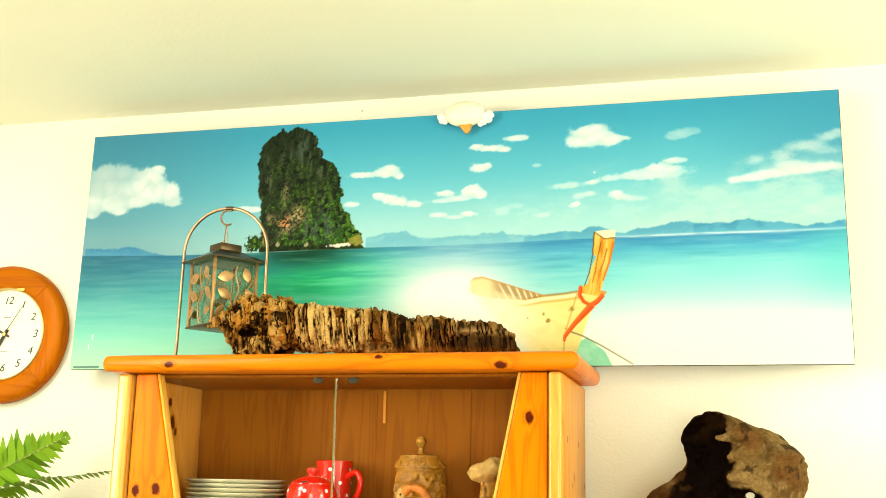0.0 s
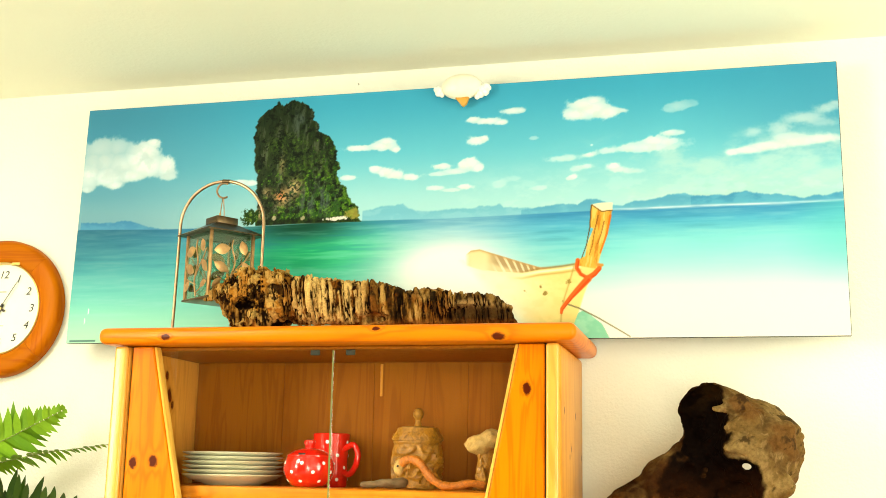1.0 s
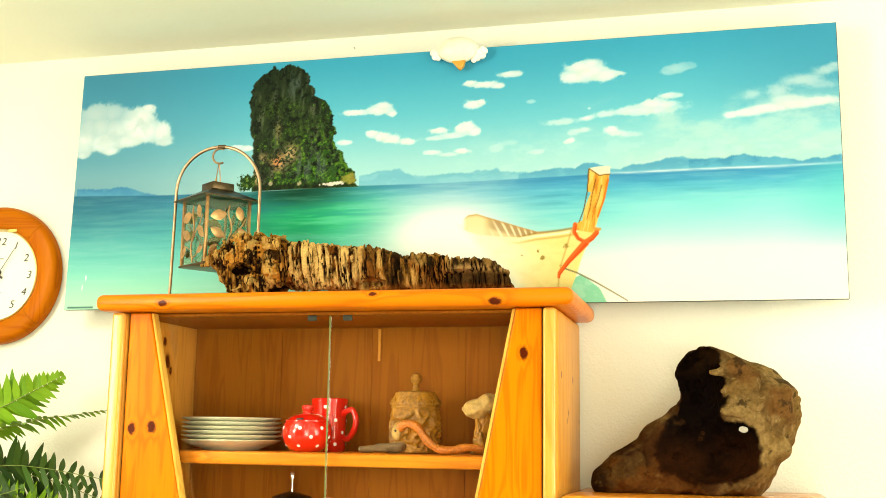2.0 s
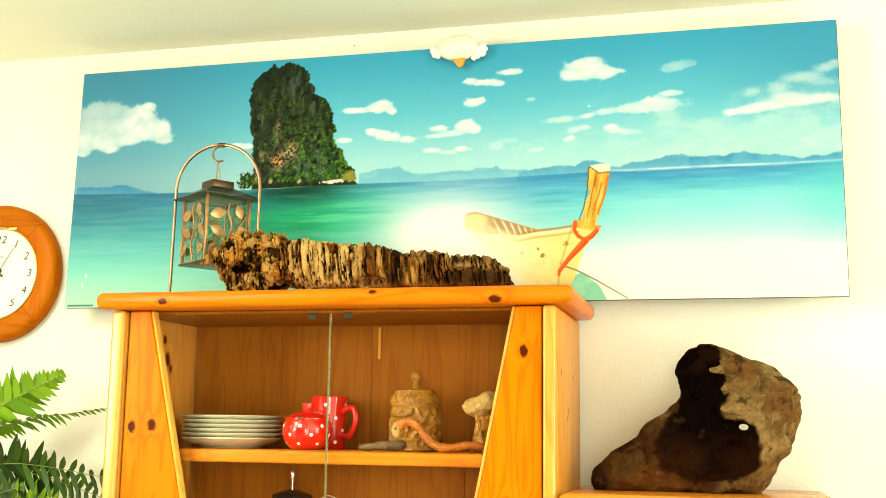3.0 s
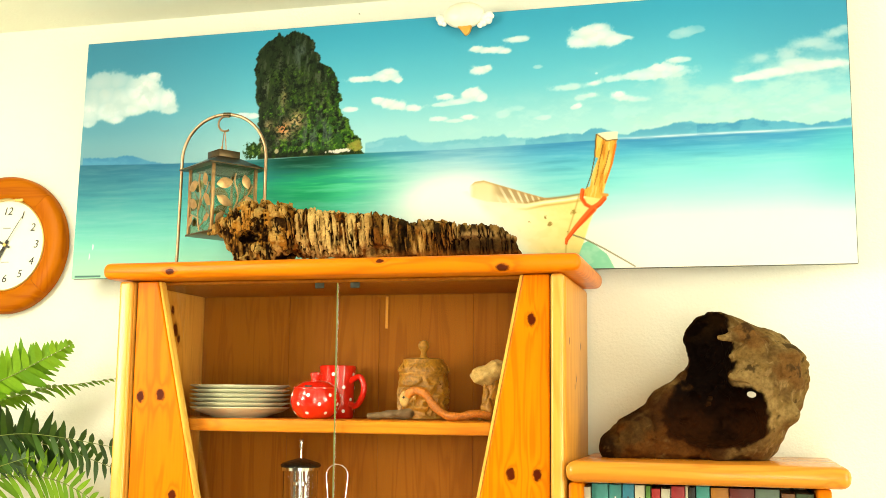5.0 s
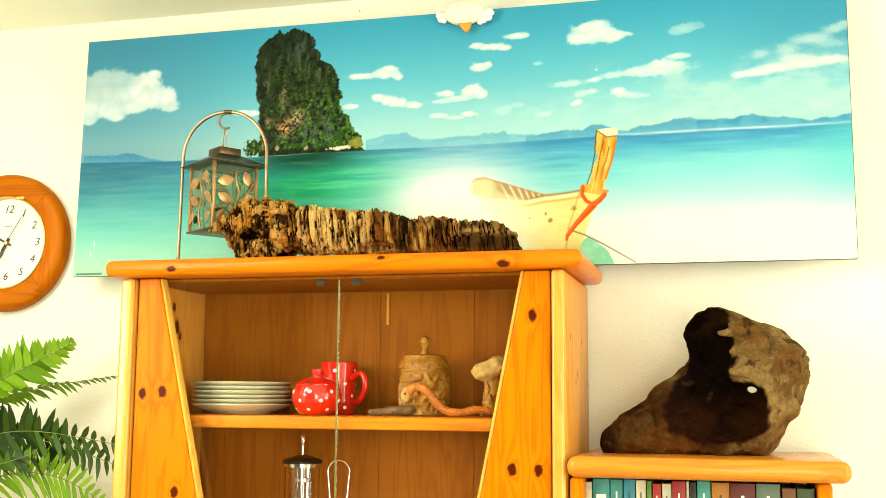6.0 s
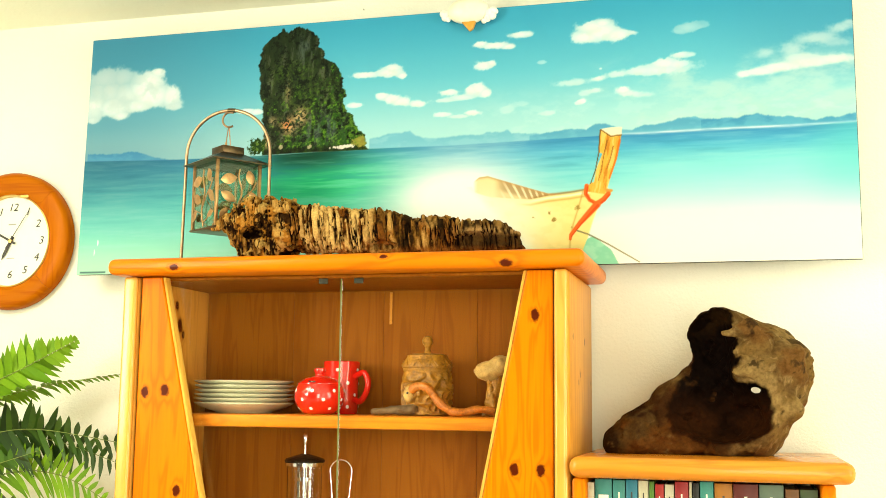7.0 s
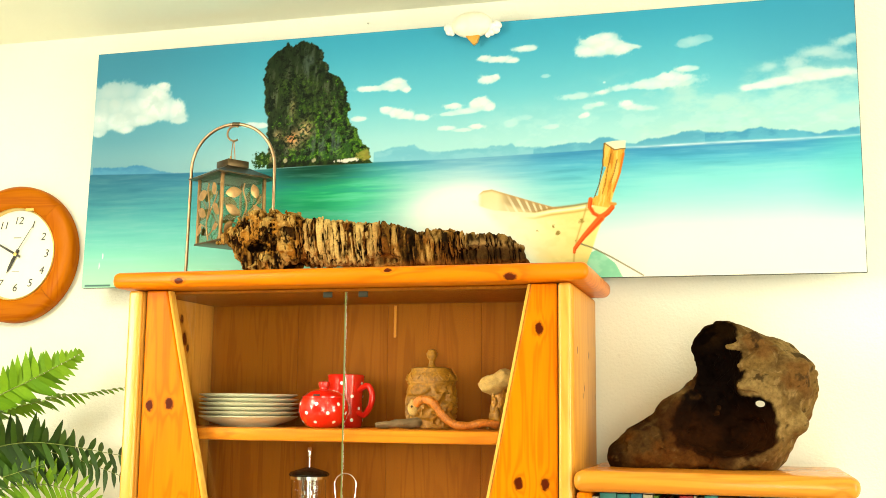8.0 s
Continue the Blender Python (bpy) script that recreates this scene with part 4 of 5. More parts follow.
def bark_colour(x, y, z):
    n, f = fbm(x * 85 + z * 10, y * 60, z * 9 + 2, 5, .65), fbm(x * 40, y * 40, z * 40, 4, .6)
    broad = fbm(x * 14, y * 14, z * 14 + 5, 3, .5)
    knob = fbm(x * 55, y * 55, z * 55, 4, .6)
    rgb = np.tile([.17, .070, .010], (len(x), 1))
    rgb = mix_rows(rgb, (.50, .28, .075), step(n, .48, .64) * .9)
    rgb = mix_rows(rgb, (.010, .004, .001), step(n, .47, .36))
    rgb = mix_rows(rgb, (.24, .075, .009), step(f, .50, .64) * .7)
    # pale stripped stretch in the middle, grey brown towards the thin end
    pale = step(x, -.775, -.74) * step(-.60 - x, 0, .04)
    rgb = mix_rows(rgb, (.72, .47, .16), pale * step(n, .38, .54) * .75)
    thin = step(x, -.62, -.54)
    rgb = mix_rows(rgb, (.150, .080, .022), thin * step(broad, .36, .56) * .75)
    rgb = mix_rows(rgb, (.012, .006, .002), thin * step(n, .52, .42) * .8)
    # recess under the ledge darkened, its shade put into the colour
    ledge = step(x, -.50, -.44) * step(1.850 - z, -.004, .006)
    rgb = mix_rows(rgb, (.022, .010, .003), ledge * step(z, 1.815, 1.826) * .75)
    rgb = mix_rows(rgb, (.40, .23, .08), step(x, -.48, -.42) * np.exp(-((z - 1.856) / .006) ** 2) * step(f, .42, .55) * .8)
    # gnarled thick end, rust brown, knobs highlighted and hollows shaded in the colour
    gnarl = step(-.755 - x, 0, .03)
    rgb = mix_rows(rgb, (.46, .19, .022), gnarl * step(f, .50, .60) * .6)
    rgb = mix_rows(rgb, (.58, .36, .10), gnarl * step(knob, .44, .34) * .6)
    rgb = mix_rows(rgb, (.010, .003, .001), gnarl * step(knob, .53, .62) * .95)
    # shade painted black into the hole
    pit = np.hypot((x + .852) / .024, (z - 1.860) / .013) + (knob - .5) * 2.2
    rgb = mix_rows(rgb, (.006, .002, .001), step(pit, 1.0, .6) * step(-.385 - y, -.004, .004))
    # shade painted along the cracks that the shape has
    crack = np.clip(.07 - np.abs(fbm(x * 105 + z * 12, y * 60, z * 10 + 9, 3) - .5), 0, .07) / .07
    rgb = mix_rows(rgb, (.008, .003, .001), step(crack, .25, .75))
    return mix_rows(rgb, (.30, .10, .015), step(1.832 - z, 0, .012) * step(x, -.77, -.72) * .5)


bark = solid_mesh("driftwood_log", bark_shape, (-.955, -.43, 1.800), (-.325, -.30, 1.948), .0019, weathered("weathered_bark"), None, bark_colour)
shift(bark, Matrix.Translation((-0.627, -0.251, TOP1 - 0.0005)) @ Matrix.Diagonal((1.018, 1.0, 1.02, 1)) @ Matrix.Translation((0.64, 0.365, -1.8105)))
tagged(bark, "gnarled length of fluted brown bark lying on the cabinet top", "driftwood")


# a hollow root standing on the bookcase
def root_hollow(X, Y, Z):
    a = ellipsoid(X, Y, Z, (-.028, -.374, 1.642), (.070, .100, .084))
    b = ellipsoid(X, Y, Z, (.010, -.382, 1.526), (.090, .090, .062))
    c = ellipsoid(X, Y, Z, (-.075, -.385, 1.530), (.055, .065, .042))
    return blend(blend(a, b, .03), c, .03)


def root_parts(X, Y, Z):
    wob = fbm(X * 16, Y * 16, Z * 16, 3) - .5
    fine = fbm(X * 70, Y * 70, Z * 70, 3, .6) - .5
    foot = cone(X, Y, Z, (-.185, -.29, 1.466), (.05, -.28, 1.498), .026, .058, 1.25)
    body = cone(X, Y, Z, (.055, -.27, 1.500), (.086, -.265, 1.592), .060, .072, 1.15)
    head = cone(X, Y, Z, (.078, -.265, 1.596), (.006, -.28, 1.648), .073, .060, 1.15)
    ridge = cone(X, Y, Z, (-.15, -.29, 1.490), (-.03, -.26, 1.585), .030, .034, 1.1)
    lip = cone(X, Y, Z, (.01, -.34, 1.470), (.125, -.32, 1.530), .028, .026, 1.0)
    d = blend(blend(blend(blend(foot, body, .03), head, .04), ridge, .035), lip, .02)
    hollow = root_hollow(X, Y, Z) + wob * .03 + fine * .012
    pierce = np.maximum(np.hypot((X - .066) / 1.5, Z - 1.563) - .007, np.abs(Y + .27) - .3)
    pits = np.minimum(np.hypot(np.hypot(X - .086, Z - 1.614), (Y + .36) * .3) - .0028, np.hypot(np.hypot(X - .115, Z - 1.640), (Y + .36) * .3) - .0030)
    folds = np.clip(.08 - np.abs(fbm(X * 22 + 3, Y * 22, Z * 22, 3) - .5), 0, .08) / .08
    d = d + wob * .034 + fine * .006 + folds * .003
    return d, np.minimum(np.minimum(hollow, pierce + fine * .01), pits)


def root_flaps(X, Y, Z):
    """Splinters of the shell that reach over the cavity."""
    a = cone(X, Y, Z, (.058, -.325, 1.672), (.014, -.343, 1.662), .016, .006)
    b = cone(X, Y, Z, (.090, -.335, 1.605), (.034, -.350, 1.590), .024, .008)
    c = cone(X, Y, Z, (.075, -.330, 1.640), (.030, -.340, 1.628), .022, .006)
    return np.minimum(np.minimum(a, b), c) + (fbm(X * 45, Y * 45, Z * 45, 4, .6) - .5) * .022


def root_shape(X, Y, Z):
    d, h = root_parts(X, Y, Z)
    hole = np.hypot((X - .066) / 1.6, Z - 1.563) - .006
    return np.maximum(np.maximum(np.maximum(d, -h), 1.4465 - Z), -hole)


def splinter_shape(X, Y, Z):
    hole = np.hypot((X - .066) / 1.6, Z - 1.563) - .006
    return np.maximum(root_flaps(X, Y, Z), -hole)


def root_colour(x, y, z):
    d, h = root_parts(x, y, z)
    n, f = fbm(x * 30, y * 30, z * 30, 5, .6), fbm(x * 120, y * 120, z * 60, 3, .6)
    soft = fbm(x * 15, y * 15, z * 15 + 7, 4, .55)
    vein = fbm(x * 26 + z * 30, y * 30, z * 70 - x * 40, 4, .6)
    rgb = np.tile([.165, .094, .028], (len(x), 1))
    rgb = mix_rows(rgb, (.100, .054, .018), step(n, .46, .66) * .75)
    rgb = mix_rows(rgb, (.27, .175, .066), step(soft, .50, .64) * .55)
    rgb = mix_rows(rgb, (.36, .23, .09), step(f, .56, .7) * .4)
    rgb = mix_rows(rgb, (.125, .050, .012), step(soft, .46, .34) * .7)
    rgb = mix_rows(rgb, (.030, .016, .007), step(n, .38, .32) * .8)
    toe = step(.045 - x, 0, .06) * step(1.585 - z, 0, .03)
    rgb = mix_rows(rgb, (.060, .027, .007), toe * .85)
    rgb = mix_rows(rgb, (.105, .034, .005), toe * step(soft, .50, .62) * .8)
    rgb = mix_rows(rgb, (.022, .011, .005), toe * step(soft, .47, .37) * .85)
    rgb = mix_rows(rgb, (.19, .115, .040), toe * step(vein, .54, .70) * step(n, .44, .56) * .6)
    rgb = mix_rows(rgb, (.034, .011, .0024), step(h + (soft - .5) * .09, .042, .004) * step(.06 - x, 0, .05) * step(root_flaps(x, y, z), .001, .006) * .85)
    # inside the cavity, shade is painted over the brown wood
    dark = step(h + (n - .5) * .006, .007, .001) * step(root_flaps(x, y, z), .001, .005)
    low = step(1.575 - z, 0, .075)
    cavity_shade = mix_rows(np.tile([.0030, .0010, .0004], (len(x), 1)), (.020, .0055, .0009), low * (.35 + .65 * step(soft, .36, .58)))
    cavity_shade = mix_rows(cavity_shade, (.012, .005, .001), step(z, 1.64, 1.69) * step(vein, .42, .6))
    return rgb * (1 - dark[:, None]) + cavity_shade * dark[:, None]


root = thing("hollow_root", (-0.006, -0.167, BT1), "hollow weathered brown root with dark cavity standing on the bookcase", "root")
ROOT_WOOD = weathered("weathered_root", .8, .0007, 160)
RINV = Matrix.Diagonal((0.975, 0.85, 0.985, 1)) @ Matrix.Translation((0.02, 0.28, -1.4465))
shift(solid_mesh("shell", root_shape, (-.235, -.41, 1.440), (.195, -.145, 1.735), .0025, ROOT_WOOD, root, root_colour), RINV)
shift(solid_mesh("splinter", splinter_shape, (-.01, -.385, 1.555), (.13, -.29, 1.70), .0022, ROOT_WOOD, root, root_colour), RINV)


# ---- lantern hanging on a wire arch ----
COPPER = plain("aged_copper_wire", (0.40, 0.25, 0.15), 0.3, 0.95, 0.35, 80)
BRONZE = plain("aged_bronze_sheet", (0.085, 0.055, 0.026), 0.35, 0.85, 0.5, 60)
LEAF = plain("brushed_copper_leaf", (0.46, 0.26, 0.11), 0.35, 0.8, 0.35, 90)
MILKY = glass("tinted_lantern_glass", (0.62, 0.74, 0.62), 0.03)


def lantern_stand():
    e = thing("lantern_stand", (-0.948, -0.20, TOP1), "arched copper wire stand holding a small lantern", "stand")
    r, zc = 0.0928, 0.2285
    pts = [(-r - 0.004, 0, 0.0005)] + [(-r - 0.003 * (1 - i / 6), 0, 0.001 + zc * i / 6) for i in range(1, 6)]
    pts += [(-r * math.cos(math.pi * i / 24), 0, zc + r * math.sin(math.pi * i / 24)) for i in range(25)]
    pts += [(r, 0, zc * (1 - i / 6)) for i in range(1, 6)] + [(r, 0, 0.0005)]
    smooth(part("arch", tube(pts, 0.0033, 10), COPPER, e))
    hook = [(0.001 + 0.0155 * math.cos(a), 0, zc + r - 0.0195 + 0.0155 * math.sin(a)) for a in [math.radians(60 + 12 * k) for k in range(21)]]
    hook = [(0.002, 0, zc + r - 0.003)] + hook
    smooth(part("hook", tube(hook, 0.0022, 8), COPPER, e))
    smooth(part("hook_sleeve", tube([(-0.003, 0, zc + r), (0.013, 0, zc + r - 0.001)], 0.0046, 10), BRONZE, e))


def leaf_plate(bm, x, z, length, width, angle, y):
    """A pointed metal leaf, slightly domed, lying on the lantern's face."""
    n, c, s = 8, math.cos(angle), math.sin(angle)
    rows = []
    for i in range(n + 1):
        a = i / n
        w = width * math.sin(math.pi * a) ** 0.8 * 0.5
        px, bend = (a - 0.5) * length, -0.0018 * math.sin(math.pi * a)
        rows.append([bm.verts.new((x + px * c - q * w * s, y + (bend if q == 0 else 0), z + px * s + q * w * c)) for q in (-1, 0, 1)])
    for p, q in zip(rows, rows[1:]):
        for k in (0, 1):
            bm.faces.new((p[k], q[k], q[k + 1], p[k + 1]))


def lantern():
    e = new("lantern")
    e.empty_display_size = 0.05
    turn = math.degrees(math.atan2(0.088, 0.062))
    e.matrix_world = pose(-0.948, -0.20, TOP1 + 0.0685, 0, 0, turn)
    tagged(e, "small square copper lantern with leaf tendrils over glass panes", "lantern")
    h, high = 0.0507, 0.137
    for sx in (-1, 1):
        for sy in (-1, 1):
            x, y = sx * (h - 0.003), sy * (h - 0.003)
            smooth(part("corner_post", box(x - 0.003, x + 0.003, y - 0.003, y + 0.003, 0.004, high, 0.0008), LEAF, e))
    smooth(part("base_plate", box(-h - 0.002, h + 0.002, -h - 0.002, h + 0.002, 0, 0.004, 0.001), BRONZE, e))
    b = bmesh.new()
    lo, hi = 0.0650, 0.026
    ring = [[b.verts.new((sx * q, sy * q, z)) for sx, sy in ((-1, -1), (1, -1), (1, 1), (-1, 1))] for q, z in ((lo, high - 0.001), (lo, high + 0.001), (hi + 0.010, high + 0.016), (hi, high + 0.022))]
    for p, q in zip(ring, ring[1:]):
        for k in range(4):
            b.faces.new((p[k], p[(k + 1) % 4], q[(k + 1) % 4], q[k]))
    b.faces.new(ring[0][::-1]), b.faces.new(ring[-1])
    part("roof", b, BRONZE, e)
    cap = smooth(part("chimney", box(-0.024, 0.024, -0.024, 0.024, high + 0.0225, high + 0.037, 0.001), BRONZE, e))
    for s in (-1, 1):
        q = s * 0.007
        part("hanger_wire", tube([(q * 1.6, q * 1.6, high + 0.036), (q * 1.3, q * 1.3, high + 0.052), (q * 0.3, q * 0.3, high + 0.0800)], 0.0011, 6), COPPER, e)
        smooth(part("wire_clip", tube([(q * 1.6, q * 1.6, high + 0.036), (q * 1.6, q * 1.6, high + 0.045)], 0.0022, 8), LEAF, e))
    for k in range(4):
        m = pose(0, 0, 0, 0, 0, 90 * k)
        pane = shift(part("pane", box(-h + 0.007, h - 0.007, -h + 0.0035, -h + 0.005, 0.005, high - 0.001), MILKY, e), m)
        pane.visible_shadow = False
        v = bmesh.new()
        y = -h - 0.0012
        tube(spline([(0.004, y, 0.006), (-0.004, y, 0.040), (0.006, y, 0.075), (-0.002, y, 0.105), (0.000, y, 0.122)]), 0.0017, 6, v)
        tube(spline([(0.000, y, 0.048), (0.012, y, 0.066), (0.028, y, 0.082), (0.038, y, 0.100)], 5), 0.0014, 6, v)
        tube(spline([(0.002, y, 0.030), (-0.014, y, 0.036), (-0.034, y, 0.044)], 5), 0.0012, 6, v)
        tube(spline([(0.003, y, 0.014), (0.020, y, 0.022), (0.034, y, 0.040)], 5), 0.0012, 6, v)
        shift(part("tendril", v, LEAF, e), m)
        for x, z, l, w, a in ((-0.024, 0.100, 0.038, 0.022, 0.25), (-0.024, 0.064, 0.038, 0.020, -0.45), (0.024, 0.108, 0.030, 0.020, 1.9), (0.034, 0.066, 0.038, 0.018, -0.8),
                              (-0.034, 0.030, 0.030, 0.015, 0.9), (0.032, 0.030, 0.026, 0.014, 0.3)):
            leaves = bmesh.new()
            leaf_plate(leaves, x, z, l, w, a, y - 0.0004)
            shift(smooth(part("leaf", leaves, LEAF, e)), m)


lantern_stand()
lantern()

# ---- wall clock ----
RING = pine("clock_ring_wood", "x", (), 0.62, 0.35)
RING2 = pine("clock_ring_wood_upright", "z", (), 0.70, 0.35)
DIAL = plain("cream_dial", (0.86, 0.84, 0.74), 0.45, 0, 0.04)
INK = plain("dark_ink", (0.035, 0.03, 0.025), 0.5)
GREYINK = plain("grey_ink", (0.35, 0.34, 0.28), 0.5)
BRASS = plain("brass", (0.65, 0.45, 0.14), 0.3, 0.9)


def lettering(text, size, material, name, parent, at, lean=0.0):
    cu = bpy.data.curves.new(name, "FONT")
    cu.body, cu.size, cu.align_x, cu.align_y, cu.shear, cu.extrude = text, size, "CENTER", "CENTER", lean, 0.0002
    tmp = new("temp_text", cu)
    dg = bpy.context.evaluated_depsgraph_get()
    me = bpy.data.meshes.new_from_object(tmp.evaluated_get(dg))
    bpy.data.objects.remove(tmp)
    me.transform(at @ pose(0, 0, 0, 90))
    me.materials.append(material)
    ob = new(name, me)
    ob.parent = parent
    return ob


def clock():
    e = new("wall_clock")
    e.empty_display_size = 0.05
    e.matrix_world = pose(-1.584, -0.001, 1.899)
    tagged(e, "round wall clock with a broad wooden ring and cream dial", "clock")
    ro, ri, deep = 0.1605, 0.108, 0.030
    for k in range(4):
        b = bmesh.new()
        rows = []
        for i in range(25):
            a = math.radians(45 + 90 * k + 90 * i / 24 * 0.997)
            sec = [(ri, -0.002), (ri, -0.022), (ri + 0.004, -0.026), (ri + 0.010, -deep + 0.001), (ro - 0.012, -deep), (ro - 0.005, -deep + 0.004), (ro, -deep + 0.011), (ro, -0.002)]
            rows.append([b.verts.new((r * math.cos(a), y, r * math.sin(a))) for r, y in sec])
        n = len(rows[0])
        for p, q in zip(rows, rows[1:]):
            for j in range(n):
                b.faces.new((p[j], p[(j + 1) % n], q[(j + 1) % n], q[j]))
        b.faces.new(rows[0]), b.faces.new(rows[-1][::-1])
        smooth(part("ring_segment", b, RING if k in (0, 2) else RING2, e))
    turn = pose(0, 0, 0, 90)
    dial = shift(part("dial", lathe([(0, 0.012), (0.1075, 0.012), (0.1075, 0.002), (0, 0.002)], 64), DIAL, e), turn)
    rim = smooth(shift(part("dial_rim", lathe([(0.104, 0.0125), (0.1085, 0.0125), (0.1085, 0.024), (0.106, 0.025), (0.104, 0.0125)], 64), BRASS, e), turn))
    for k in range(1, 13):
        a = math.radians(90 - 30 * k)
        lettering(str(k), 0.0255, INK, "numeral", e, pose(0.079 * math.cos(a), -0.0128, 0.079 * math.sin(a)), 0.25)
    part("brand_bar", box(-0.010, 0.010, -0.0125, -0.0121, 0.038, 0.041), GREYINK, e)
    part("dial_bar", box(-0.010, 0.010, -0.0125, -0.0121, -0.041, -0.039), GREYINK, e)
    def hand(name, deg, length, width, y, back):
        a = math.radians(deg)
        m = pose(0, 0, 0, 0, deg, 0)
        return shift(part(name, prism([(-width, -back), (width, -back), (width * 0.9, length * 0.7), (0, length), (-width * 0.9, length * 0.7)], y - 0.0006, y), INK, e), m)
    hand("hour_hand", 207, 0.050, 0.0042, -0.0145, 0.012)
    hand("minute_hand", 297, 0.078, 0.0026, -0.0160, 0.014)
    hand("second_hand", 33, 0.086, 0.0009, -0.0175, 0.020)
    smooth(shift(part("hand_cap", lathe([(0, 0.0195), (0.004, 0.019), (0.0045, 0.012)], 16), BRASS, e), turn))
    shift(part("ring_latch", box(0.028, 0.050, -0.0285, -0.0265, 0.099, 0.106, 0.002), BRASS, e), pose(0, 0, 0))


clock()


# ---- shell-shaped piece of unknown use over the picture's top edge ----
def ornament():
    e = new("shell_piece")
    e.empty_display_size = 0.05
    e.matrix_world = pose(-0.4766, -0.070, 2.345)
    tagged(e, "cream shell-shaped piece with white ruffles and an amber tip", "ornament")
    cream, white, amber = plain("cream_glaze", (0.85, 0.80, 0.66), 0.3), plain("white_glaze", (0.88, 0.86, 0.80), 0.35, 0, 0.06, 200, 0.0005), plain("amber_glaze", (0.62, 0.30, 0.04), 0.3)
    b = bmesh.new()
    bmesh.ops.create_uvsphere(b, u_segments=32, v_segments=18, radius=1)
    for p in b.verts:
        p.co = Vector((p.co.x * 0.044, p.co.y * 0.020 - 0.004, p.co.z * 0.028))
    smooth(part("bowl", b, cream, e))
    for s, puffs in ((-1, ((0.047, -0.006, 0.009), (0.053, -0.003, 0.008), (0.050, -0.012, 0.007), (0.043, -0.015, 0.006))),
                     (1, ((0.045, -0.008, 0.010), (0.053, -0.004, 0.009), (0.051, -0.014, 0.009), (0.041, -0.019, 0.008), (0.034, -0.024, 0.006), (0.058, -0.006, 0.006)))):
        for x, z, r in puffs:
            b = bmesh.new()
            bmesh.ops.create_uvsphere(b, u_segments=14, v_segments=9, radius=r)
            bmesh.ops.translate(b, verts=b.verts, vec=(s * x, -0.004, z))
            smooth(part("ruffle", b, white, e))
    b = prism([(-0.014, -0.024), (0.018, -0.024), (0.012, -0.040), (0.004, -0.046)], -0.012, 0.0, 0.003)
    smooth(part("tip", b, amber, e))


ornament()
nail = part("nail", lathe([(0, 0.003), (0.0014, 0.0025), (0.0014, 0.0), (0.001, -0.004), (0, -0.004)], 10), GREYINK)
nail.matrix_world = pose(-0.731, -0.002, 2.394, 90)
tagged(nail, "small grey nail head in the white wall", "nail")


# ---- crockery and keepsakes on the cabinet shelf ----
CHINA = plain("white_china", (0.55, 0.54, 0.38), 0.25, 0, 0.06)
RED = plain("red_glaze", (0.60, 0.010, 0.004), 0.08, 0, 0.08, coat=1.0)
DOT = plain("white_dot_glaze", (0.85, 0.80, 0.70), 0.2)
CARVED = plain("carved_teak", (0.33, 0.140, 0.004), 0.5, 0, 0.6, 150, 0.004)
PALE_WOOD = plain("pale_driftwood", (0.42, 0.25, 0.06), 0.7, 0, 0.4, 90, 0.002)
GREY_WOOD = plain("grey_driftwood", (0.16, 0.095, 0.035), 0.8, 0, 0.3, 90, 0.002)
STEEL = plain("polished_steel", (0.75, 0.75, 0.70), 0.12, 1.0, 0.05)
BLACK = plain("black_plastic", (0.006, 0.006, 0.004), 0.25)


def plates():
    x, y = -0.916, -0.150
    z = SHELF
    deep = smooth(part("soup_plate", lathe([(0, 0.001), (0.055, 0.0005), (0.057, 0.003), (0.086, 0.012), (0.099, 0.0195), (0.0985, 0.0215), (0.084, 0.0145), (0.055, 0.006), (0, 0.006)], 56), CHINA))
    deep.location = (x, y, z)
    tagged(deep, "white china soup plate at the bottom of the stack", "plate", "plates on the shelf")
    plate = smooth(part("dinner_plate", lathe([(0, 0.0005), (0.054, 0.0), (0.057, 0.003), (0.080, 0.006), (0.0985, 0.0125), (0.0995, 0.0140), (0.097, 0.0148), (0.079, 0.0095), (0.056, 0.006), (0, 0.006)], 56), CHINA))
    plate.location = (x, y, z + 0.0070)
    tagged(plate, "flat white china plate in a stack on the shelf", "plate", "plates on the shelf")
    for k in range(1, 6):
        copy_thing(plate, pose(x + 0.001 * math.sin(k * 2.4), y + 0.001 * math.cos(k * 3.1), z + 0.0070 + 0.0086 * k))


def dots_on(parent, radius_at, rows, r):
    """Round white dots that follow a turned body. rows: (height, how many, turn)."""
    for z, n, turn in rows:
        for i in range(n):
            a = 2 * math.pi * i / n + turn
            rad = radius_at(z)
            slope = (radius_at(z + 0.004) - radius_at(z - 0.004)) / 0.008
            nrm = Vector((math.cos(a), math.sin(a), -slope)).normalized()
            up = Vector((-math.sin(a), math.cos(a), 0))
            side = nrm.cross(up)
            c = Vector((rad * math.cos(a), rad * math.sin(a), z))
            b = bmesh.new()
            mid = b.verts.new(c + nrm * 0.0009)
            rim = [b.verts.new(c + nrm * 0.0002 + r * (math.cos(q * math.pi / 6) * up + math.sin(q * math.pi / 6) * side)) for q in range(12)]
            for q in range(12):
                b.faces.new((mid, rim[q], rim[(q + 1) % 12]))
            smooth(part("dot", b, DOT, parent, "white dot"))


def profile_radius(profile):
    zs, rs = [p[1] for p in profile], [p[0] for p in profile]
    return lambda z: float(np.interp(z, zs, rs))


